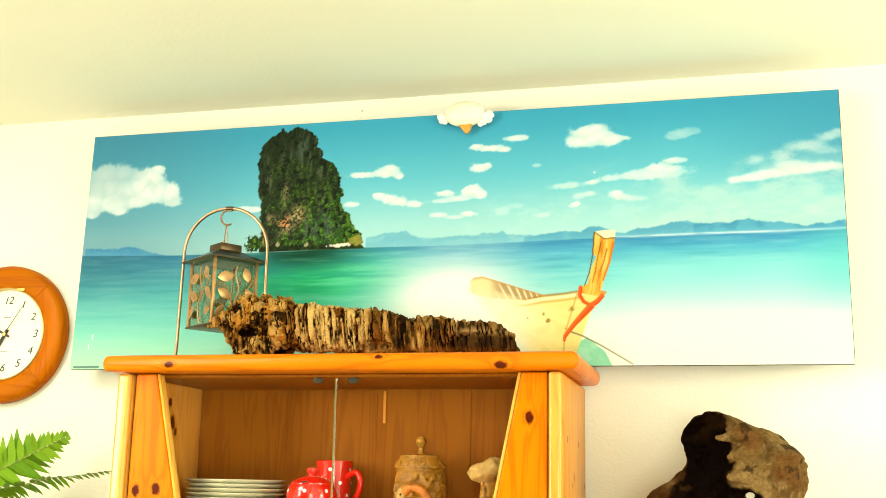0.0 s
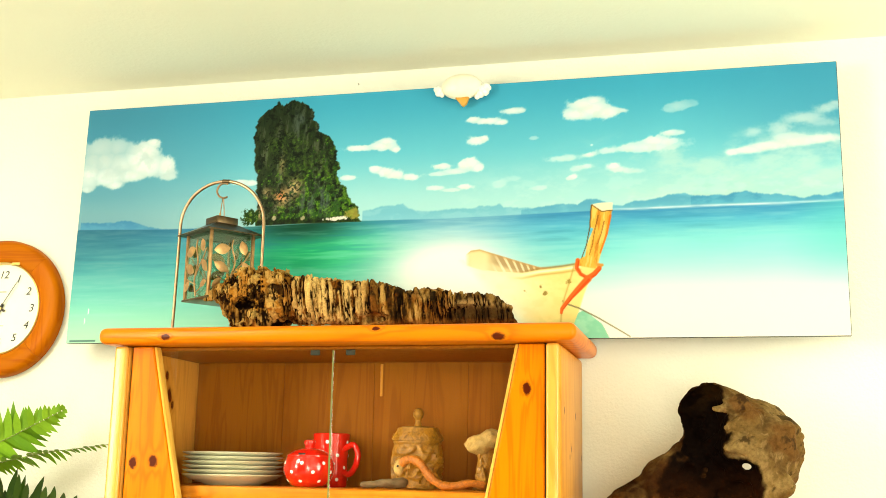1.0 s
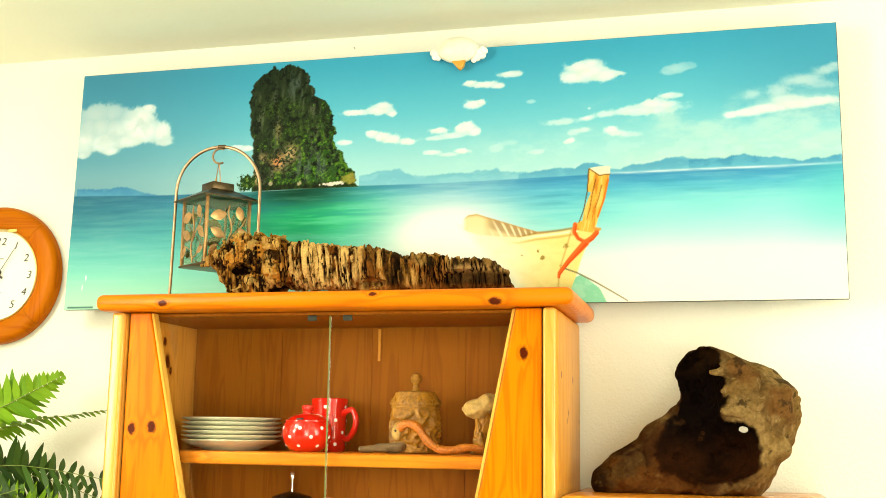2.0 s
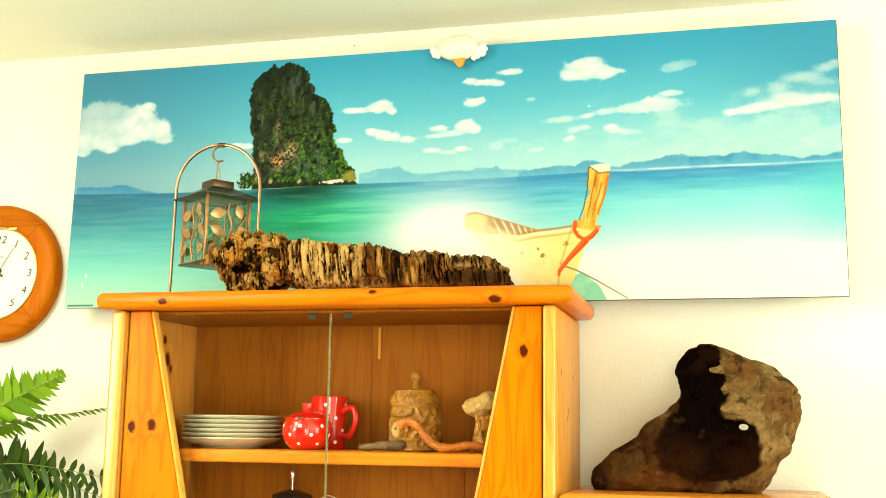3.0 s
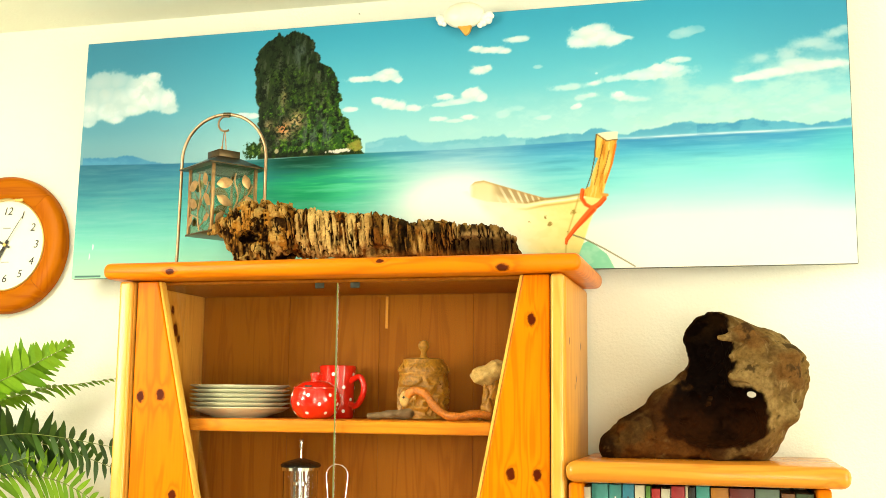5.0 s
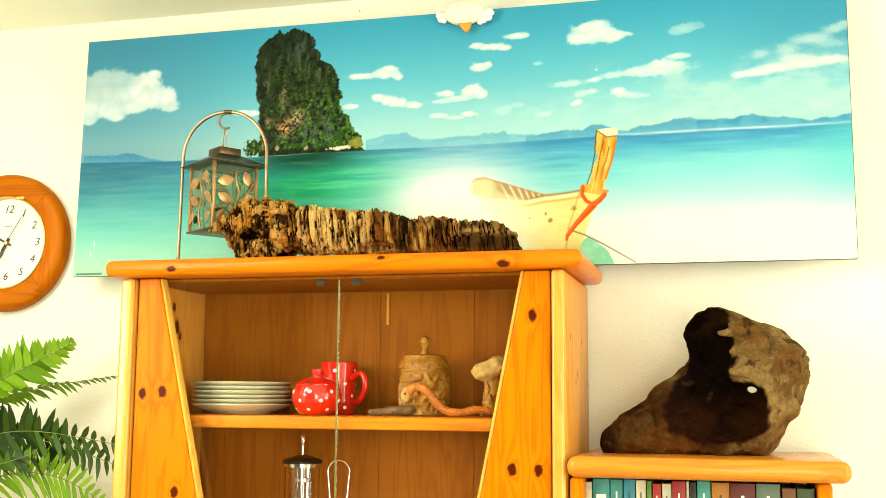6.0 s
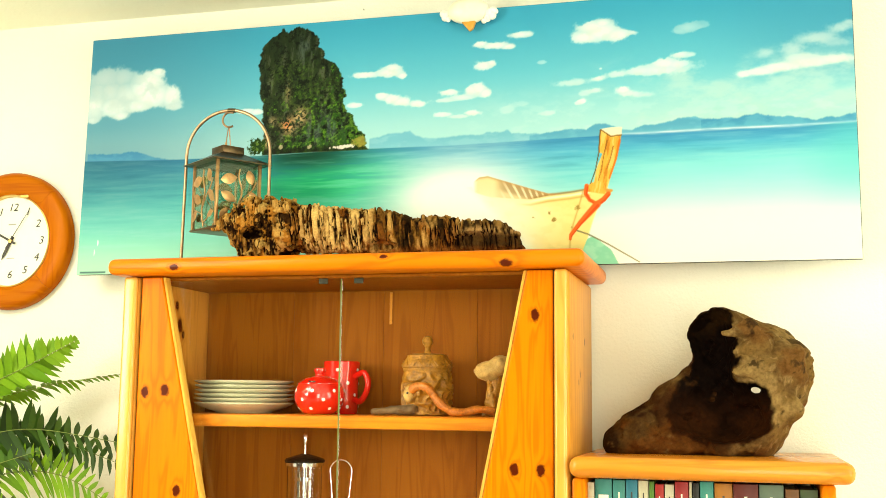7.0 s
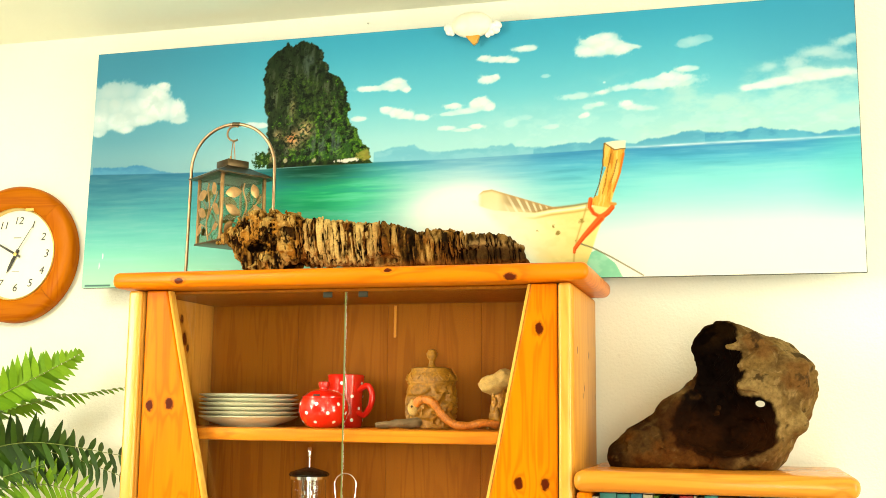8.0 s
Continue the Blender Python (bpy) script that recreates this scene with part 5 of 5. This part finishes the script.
def sugar_bowl():
    e = thing("sugar_bowl", (-0.743, -0.180, SHELF), "round red ceramic sugar bowl with white dots and a lid", "bowl")
    out = [(0.026, 0.0), (0.034, 0.004), (0.044, 0.016), (0.0495, 0.032), (0.0485, 0.046), (0.043, 0.058)]
    smooth(part("body", lathe([(0, 0.0)] + out + [(0.040, 0.058), (0, 0.05)], 48), RED, e))
    lid = smooth(part("lid", lathe([(0.0435, 0.0582), (0.0435, 0.0605), (0.034, 0.068), (0.020, 0.0735), (0.010, 0.075), (0.009, 0.078), (0.012, 0.084), (0.011, 0.089), (0.005, 0.0915), (0, 0.0915)], 48), RED, e))
    # slot drawn as a dark block, the opening's shade put into its colour
    part("spoon_slot", box(-0.007, 0.007, -0.0425, -0.036, 0.0600, 0.0645, 0.0015), DARK, lid)
    dots_on(e, profile_radius(out), ((0.012, 7, 0.2), (0.029, 7, 0.75), (0.046, 7, 0.3)), 0.0035)


def mug():
    e = thing("mug", (-0.727, -0.100, SHELF), "tall red ceramic mug with white dots and a curved handle", "mug")
    out = [(0.031, 0.0), (0.034, 0.004), (0.0345, 0.030), (0.034, 0.060), (0.0365, 0.085), (0.038, 0.104)]
    smooth(part("body", lathe([(0, 0.0)] + out + [(0.0365, 0.1055), (0.034, 0.103), (0.031, 0.02), (0, 0.012)], 48), RED, e))
    smooth(part("handle", tube(spline([(0.030, -0.012, 0.030), (0.046, -0.018, 0.026), (0.060, -0.024, 0.042), (0.065, -0.026, 0.064), (0.056, -0.022, 0.082), (0.042, -0.016, 0.080), (0.032, -0.012, 0.074)], 6), 0.0062, 12), RED, e))
    dots_on(e, profile_radius(out), ((0.015, 5, 0.4), (0.038, 5, 0.9), (0.062, 5, 0.4), (0.088, 5, 1.05)), 0.0036)


def carved_jar():
    e = thing("carved_jar", (-0.543, -0.116, SHELF), "round carved wooden jar with a knobbed lid", "jar")
    n, rows = 72, []
    b = bmesh.new()
    for i in range(46):
        z = 0.002 + 0.090 * i / 45
        ring = []
        for k in range(n):
            a = 2 * math.pi * k / n
            r = 0.0455 + 0.0025 * math.sin(math.pi * i / 45)
            w = noise.noise((math.cos(a) * 2.2, math.sin(a) * 2.2, z * 45))
            r += 0.0040 * math.copysign(abs(math.sin(9 * w + 5 * a + z * 90)) ** 0.5, math.sin(9 * w + 5 * a + z * 90)) * math.sin(math.pi * min(1, i / 42)) ** 0.5
            if i > 42 or i < 3:
                r += 0.002
            ring.append(b.verts.new((r * math.cos(a), r * math.sin(a), z)))
        rows.append(ring)
    for p, q in zip(rows, rows[1:]):
        for k in range(n):
            b.faces.new((p[k], p[(k + 1) % n], q[(k + 1) % n], q[k]))
    b.faces.new(rows[0][::-1]), b.faces.new(rows[-1])
    smooth(part("body", b, CARVED, e), 60)
    lid = smooth(part("lid", lathe([(0.0495, 0.0925), (0.0505, 0.096), (0.047, 0.104), (0.041, 0.112), (0.040, 0.117), (0.030, 0.120), (0, 0.121)], 48), CARVED, e))
    smooth(part("knob", lathe([(0.0085, 0.1205), (0.006, 0.127), (0.005, 0.133), (0.010, 0.140), (0.011, 0.147), (0.007, 0.154), (0, 0.156)], 24), CARVED, lid))
    for k in range(10):
        a = 2 * math.pi * k / 10 + 0.2
        m = bmesh.new()
        tube([(0.0512 * math.cos(a - 0.18), 0.0512 * math.sin(a - 0.18), 0.0955), (0.0470 * math.cos(a), 0.0470 * math.sin(a), 0.106), (0.0512 * math.cos(a + 0.18), 0.0512 * math.sin(a + 0.18), 0.0955)], 0.0012, 5, m)
        part("carved_arch", m, CARVED, lid)


def wooden_snake():
    pts = spline([(-0.559, -0.199, SHELF + 0.030), (-0.552, -0.205, SHELF + 0.044), (-0.534, -0.209, SHELF + 0.056), (-0.514, -0.209, SHELF + 0.050), (-0.494, -0.207, SHELF + 0.026), (-0.471, -0.205, SHELF + 0.010), (-0.446, -0.199, SHELF + 0.0085),
                  (-0.421, -0.189, SHELF + 0.014), (-0.396, -0.177, SHELF + 0.010)], 7)
    e = thing("wooden_snake", (-0.481, -0.197, SHELF), "curved reddish wooden snake figure in front of the carved jar", "figurine")
    skin = plain("red_brown_wood", (0.42, 0.120, 0.004), 0.5, 0, 0.6, 220, 0.004)
    shift(smooth(part("body", tube(pts, 0.0082, 12, taper=lambda s: 0.55 + 0.45 * min(1, s * 6) if s < 0.17 else 1.0 + 0.08 * math.sin(s * 40) - 0.45 * max(0, s - 0.7)), skin, e)), Matrix.Translation((0.481, 0.197, -SHELF)))
    b = bmesh.new()
    bmesh.ops.create_uvsphere(b, u_segments=18, v_segments=12, radius=1)
    for p in b.verts:
        p.co = Vector((-0.554 + p.co.x * 0.0095, -0.2075 + p.co.y * 0.007, SHELF + 0.040 + p.co.z * 0.0155))
    head = shift(smooth(part("head", b, PALE_WOOD, e)), Matrix.Translation((0.481, 0.197, -SHELF)))
    b = bmesh.new()
    bmesh.ops.create_uvsphere(b, u_segments=10, v_segments=7, radius=0.0022)
    bmesh.ops.translate(b, verts=b.verts, vec=(-0.554, -0.214, SHELF + 0.043))
    shift(smooth(part("eye", b, DARK, head)), Matrix.Translation((0.481, 0.197, -SHELF)))


def driftwood_piece():
    def shape(X, Y, Z):
        d = cone(X, Y, Z, (-0.632, -0.175, SHELF + .007), (-0.557, -0.160, SHELF + .011), .006, .010, 1.3)
        return np.maximum(d + (fbm(X * 60, Y * 60, Z * 60, 3) - .5) * .010, SHELF + 0.0004 - Z)
    ob = solid_mesh("driftwood_piece", shape, (-0.652, -0.200, SHELF - .004), (-0.532, -0.135, SHELF + .03), .002, GREY_WOOD)
    tagged(ob, "small grey piece of driftwood on the shelf", "driftwood")


def wood_mushroom():
    e = thing("carved_mushroom", (-0.401, -0.145, SHELF), "pale carved wooden cluster with rounded caps and a twisted stem", "figurine")
    def caps(X, Y, Z):
        d = ellipsoid(X, Y, Z, (-0.413, -0.145, SHELF + .086), (.027, .024, .019))
        d = blend(d, ellipsoid(X, Y, Z, (-0.386, -0.150, SHELF + .098), (.022, .022, .018)), .008)
        return d + (fbm(X * 70, Y * 70, Z * 70, 3) - .5) * .008
    def stem(X, Y, Z):
        d = cone(X, Y, Z, (-0.399, -0.145, SHELF + .004), (-0.401, -0.145, SHELF + .075), .021, .013)
        d = d + (fbm(X * 90, Y * 90, Z * 35, 3) - .5) * .026
        return np.maximum(d, SHELF + 0.0004 - Z)
    move = Matrix.Translation((0.401, 0.145, -SHELF))
    shift(solid_mesh("caps", caps, (-0.456, -0.195, SHELF + .05), (-0.346, -0.095, SHELF + .13), .002, PALE_WOOD, e), move)
    shift(solid_mesh("stem", stem, (-0.441, -0.190, SHELF - .004), (-0.361, -0.100, SHELF + .10), .002, CARVED, e), move)


def french_press():
    base = LOW_SHELF + 0.0005
    e = thing("french_press", (-0.779, -0.157, base), "small french press with steel frame and black lid", "coffee press")
    top = 1.419 - base
    smooth(part("glass_jar", lathe([(0, 0.012), (0.030, 0.012), (0.034, 0.018), (0.034, top), (0.0325, top), (0.0325, 0.020), (0, 0.015)], 40), GLASS, e)).visible_shadow = False
    smooth(part("lid", lathe([(0.0385, top + 0.0005), (0.0400, top + 0.004), (0.036, top + 0.008), (0.020, top + 0.013), (0.006, top + 0.017), (0, top + 0.017)], 40), BLACK, e))
    smooth(part("lid_rim", lathe([(0.0345, top - 0.006), (0.0380, top - 0.006), (0.0385, top), (0.0345, top)], 40), STEEL, e))
    smooth(part("plunger_rod", tube([(0, 0, 0.03), (0, 0, top + 0.040)], 0.0022, 8), STEEL, e))
    for k in range(6):
        a = math.pi / 3 * k
        part("inner_bar", box(0.0135 * math.cos(a) - 0.0015, 0.0135 * math.cos(a) + 0.0015, 0.0135 * math.sin(a) - 0.0008, 0.0135 * math.sin(a) + 0.0008, 0.05, top - 0.006), STEEL, e)
    smooth(part("inner_band", lathe([(0.0135, top - 0.034), (0.0155, top - 0.034), (0.0155, top - 0.028), (0.0135, top - 0.028), (0.0135, top - 0.034)], 24), STEEL, e))
    smooth(part("plunger_knob", lathe([(0.003, top + 0.034), (0.0042, top + 0.040), (0.0048, top + 0.052), (0.003, top + 0.056), (0, top + 0.056)], 16), STEEL, e))
    smooth(part("frame_band", lathe([(0.0345, 0.0), (0.0368, 0.0), (0.0368, 0.014), (0.0345, 0.014), (0.0345, 0.0)], 40), STEEL, e))


def wire_whisk():
    base = LOW_SHELF + 0.0005
    # wire loop taken for the press's handle, stood apart on an added grip
    e = thing("wire_whisk", (-0.695, -0.180, base), "steel wire loop standing behind the glass doors", "whisk")
    for k, (w, h) in enumerate(((0.022, 0.187),)):
        pts = [(-0.002, 0, 0.03)] + [(-0.010 - (w - 0.010) * i / 6, 0, 0.045 + 0.02 * i) for i in range(0, 6)]
        pts += [(-w * math.cos(math.pi * i / 14), 0, h - w + w * math.sin(math.pi * i / 14)) for i in range(15)]
        pts += [(0.010 + (w - 0.010) * i / 6, 0, 0.045 + 0.02 * i) for i in range(5, -1, -1)] + [(0.002, 0, 0.03)]
        shift(smooth(part("wire_loop", tube(spline(pts, 2), 0.0014, 8), STEEL, e)), pose(0, 0, 0, 0, 0, 90 * k))
    smooth(part("grip", lathe([(0, 0), (0.014, 0.0), (0.015, 0.004), (0.008, 0.010), (0.008, 0.040), (0.004, 0.046), (0, 0.046)], 20), STEEL, e))


plates()
sugar_bowl()
mug()
carved_jar()
wooden_snake()
driftwood_piece()
wood_mushroom()
french_press()
wire_whisk()


# ---- books in the low bookcase ----
PAGES = plain("paper_pages", (0.70, 0.64, 0.46), 0.9, 0, 0.1, 300)
BOOKS = [(-0.2056, 0.0117, "white", .008), (-0.1929, 0.0288, "teal", .002), (-0.1633, 0.0215, "teal", .003), (-0.1406, 0.0195, "sky_blue", .002), (-0.1203, 0.0176, "cream", .003), (-0.1017, 0.0083, "green", .004),
         (-0.0922, 0.0147, "red", .008), (-0.0766, 0.0161, "white", .008), (-0.0595, 0.0225, "crimson", .003), (-0.0365, 0.0054, "cream", .003), (-0.0303, 0.0108, "black", .004), (-0.0189, 0.0225, "aqua", .002),
         (0.0046, 0.0298, "orange", .004), (0.0351, 0.0401, "dark_red", .004), (0.0762, 0.0391, "slate_green", .004), (0.1174, 0.0220, "brown", .010), (0.1404, 0.0283, "moss", .010)]
COVER = {"white": (.75, .72, .58), "teal": (.10, .40, .38), "sky_blue": (.06, .34, .46), "cream": (.78, .74, .58), "green": (.16, .34, .04), "red": (.55, .03, .02), "crimson": (.48, .04, .05),
         "black": (.012, .012, .010), "aqua": (.10, .42, .38), "orange": (.58, .28, .03), "dark_red": (.22, .03, .015), "slate_green": (.22, .30, .24), "brown": (.30, .15, .05), "moss": (.13, .20, .10)}
CLOTH = {k: plain(k + "_cover", tuple(q ** 1.35 * 0.75 for q in c), 0.45, 0, 0.15, 60) for k, c in COVER.items()}


def book(x, w, colour, drop, k):
    base, deep = 1.1625, 0.15 + 0.01 * (k % 3)
    high = BT0 - 0.0015 - base - drop
    y0 = -0.300 + 0.004 * ((k * 7) % 5) / 4
    e = thing("book", (x + w / 2, y0, base), "upright " + colour.replace("_", " ") + " book packed on the bookcase shelf", "book", "books in the bookcase")
    h = w / 2 - 0.0003
    smooth(part("spine", box(-h, h, 0, 0.003, 0, high, 0.0012), CLOTH[colour], e))
    for s in (-1, 1):
        part("cover", box(min(s * h, s * (h - 0.0018)), max(s * h, s * (h - 0.0018)), 0.003, deep, 0, high), CLOTH[colour], e)
    part("page_block", box(-h + 0.002, h - 0.002, 0.0032, deep - 0.004, 0.003, high - 0.004), PAGES, e)
    ink = DOT if colour not in ("white", "cream", "orange", "sky_blue") else INK
    if w > 0.014 and k != 1:
        part("title_bar", box(-h * 0.12, h * 0.12, -0.0006, 0.0002, high - 0.055, high - 0.020), ink, e)
    if colour == "teal" and w > 0.025:
        part("spine_picture", box(-h * 0.6, h * 0.6, -0.0006, 0.0002, high - 0.040, high - 0.026, 0.0002), DOT, e)
    if colour == "dark_red":
        part("spine_label", box(-h * 0.8, h * 0.8, -0.0005, 0.0002, high - 0.055, high - 0.030), CLOTH["cream"], e)


for k, (x, w, colour, drop) in enumerate(BOOKS):
    book(x, w, colour, drop, k)


# ---- fern beside the cabinet ----
def leaf_material(name, dark, light):
    m, t, b = nodes_of(name)
    n = t.nodes.new("ShaderNodeNewGeometry").outputs["Random Per Island"]
    v = coords(t)
    c = mix(t, n, dark, light)
    link(t, mix(t, math_node(t, "MULTIPLY", noise_node(t, v, 160), 0.4), c, tuple(q * 0.6 for q in dark)), b.inputs["Base Color"])
    b.inputs["Roughness"].default_value = 0.5
    b.inputs["Subsurface Weight"].default_value = 0.0
    b.inputs["Transmission Weight"].default_value = 0.0
    return m


# fern green as a lit and a shaded copy, light put into the colour
LIT_GREEN = leaf_material("lit_fern_green", (0.13, 0.30, 0.004), (0.25, 0.46, 0.008))
SHADED_GREEN = leaf_material("shaded_fern_green", (0.010, 0.036, 0.002), (0.055, 0.140, 0.006))
STALK = plain("fern_stalk", (0.16, 0.20, 0.03), 0.6)
fern = thing("potted_fern", (-1.681, -0.267, 0), "lush green sword fern arching beside the pine cabinet", "plant")
FINV = Matrix.Translation((1.681, 0.267, 0))


def frond(line, length, width, n, material, roll, lift, seed, droop=0.25):
    """A stalk with two rows of narrow pointed leaflets. roll: how far the blade is turned about its stalk; lift: how its two rows fold up; both in degrees."""
    rng = random.Random(seed)
    path = spline(line, 10)
    st = shift(smooth(part("stalk", tube(path, 0.0022, 7, taper=lambda s: 1 - 0.75 * s), STALK, fern)), FINV)
    b = bmesh.new()
    total = len(path) - 1
    for i in range(n):
        s = 0.10 + 0.895 * i / (n - 1)
        k = min(int(s * total), total - 1)
        p = path[k].lerp(path[k + 1], s * total - k)
        d = (path[k + 1] - path[k]).normalized()
        up = Vector((0, 0, 1))
        out = d.cross(up).normalized()
        out = Matrix.Rotation(math.radians(roll), 3, d) @ out
        up = out.cross(d)
        taper = min(1.0, (1 - s) * 3.2 + 0.18) * min(1.0, 0.5 + s * 3)
        for q in (-1, 1):
            a = math.radians(lift + rng.uniform(-17, 17))
            way = (q * out * math.cos(a) + up * math.sin(a) + d * (0.45 + 0.15 * rng.random())).normalized()
            L = length * taper * rng.uniform(0.78, 1.10)
            W = width * (0.6 + 0.4 * taper)
            across = (d - way * d.dot(way)).normalized()
            rows = []
            for j in range(6):
                e = j / 5
                wid = W * (0.55 + 0.9 * e) if e < 0.3 else W * 0.82 * (1 - ((e - 0.3) / 0.7) ** 1.6) + 0.0002
                c = p + way * L * e - up * droop * L * e * e
                rows.append((b.verts.new(c - across * wid * 0.5), b.verts.new(c + up * 0.0008 * (1 - e)), b.verts.new(c + across * wid * 0.5)))
            for r0, r1 in zip(rows, rows[1:]):
                b.faces.new((r0[0], r1[0], r1[1], r0[1])), b.faces.new((r0[1], r1[1], r1[2], r0[2]))
    shift(smooth(part("frond", b, material, fern), 60), FINV)


CROWN = (-1.681, -0.267, 1.199)
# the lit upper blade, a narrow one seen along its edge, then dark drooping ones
frond([CROWN, (-1.639, -0.236, 1.405), (-1.513, -0.192, 1.545), (-1.408, -0.169, 1.606), (-1.306, -0.154, 1.660)], 0.070, 0.0215, 40, LIT_GREEN, -60, 8, 1, 0.04)
frond([CROWN, (-1.649, -0.236, 1.344), (-1.534, -0.192, 1.503), (-1.387, -0.162, 1.560), (-1.205, -0.132, 1.590)], 0.042, 0.0150, 56, LIT_GREEN, -18, -10, 2, 0.20)
frond([CROWN, (-1.649, -0.252, 1.302), (-1.534, -0.222, 1.425), (-1.387, -0.199, 1.474), (-1.135, -0.180, 1.445)], 0.105, 0.0190, 44, SHADED_GREEN, -58, -4, 3, 0.22)
frond([CROWN, (-1.639, -0.214, 1.323), (-1.513, -0.169, 1.440), (-1.366, -0.147, 1.452), (-1.165, -0.139, 1.395)], 0.085, 0.0190, 42, SHADED_GREEN, -66, -6, 9, 0.28)
frond([CROWN, (-1.639, -0.289, 1.261), (-1.524, -0.296, 1.335), (-1.420, -0.296, 1.392), (-1.285, -0.296, 1.436)], 0.050, 0.0190, 26, SHADED_GREEN, -70, 14, 4, 0.05)
frond([CROWN, (-1.618, -0.222, 1.282), (-1.460, -0.176, 1.375), (-1.324, -0.162, 1.380), (-1.175, -0.154, 1.310)], 0.080, 0.0150, 36, LIT_GREEN, -66, 0, 5, 0.22)
frond([CROWN, (-1.639, -0.312, 1.241), (-1.534, -0.319, 1.300), (-1.429, -0.319, 1.345), (-1.283, -0.319, 1.335)], 0.060, 0.0150, 32, SHADED_GREEN, -55, 6, 10, 0.2)
frond([CROWN, (-1.681, -0.312, 1.344), (-1.723, -0.342, 1.508), (-1.807, -0.357, 1.591)], 0.055, 0.0130, 30, SHADED_GREEN, 30, 15, 6)
frond([CROWN, (-1.744, -0.252, 1.323), (-1.828, -0.237, 1.436), (-1.954, -0.222, 1.457)], 0.055, 0.0130, 30, LIT_GREEN, 30, 15, 7)
frond([CROWN, (-1.618, -0.312, 1.230), (-1.513, -0.342, 1.292), (-1.366, -0.357, 1.302)], 0.050, 0.0130, 30, SHADED_GREEN, -40, 20, 8)
TERRA = plain("terracotta", (0.42, 0.17, 0.07), 0.85, 0, 0.15, 70, 0.001)
shift(smooth(part("pot", lathe([(0, 1.00), (0.075, 1.00), (0.10, 1.16), (0.112, 1.16), (0.114, 1.195), (0.104, 1.195), (0.10, 1.18), (0, 1.175)], 40, (-1.681, -0.267, 0)), TERRA, fern)), FINV)
stand = thing("plant_stand", (-1.681, -0.267, 0), "slim brown wooden stand under the fern's pot", "stand")
smooth(part("stand_top", lathe([(0, 0.975), (0.13, 0.975), (0.133, 0.985), (0.13, 0.9995), (0, 0.9995)], 40), P_CASE_SIDE, stand))
for k in range(3):
    a = 2 * math.pi * k / 3 + 0.5
    part("leg", tube([(0.08 * math.cos(a), 0.08 * math.sin(a), 0.975), (0.12 * math.cos(a), 0.12 * math.sin(a), 0.0)], 0.012, 10), P_CASE_SIDE, stand)
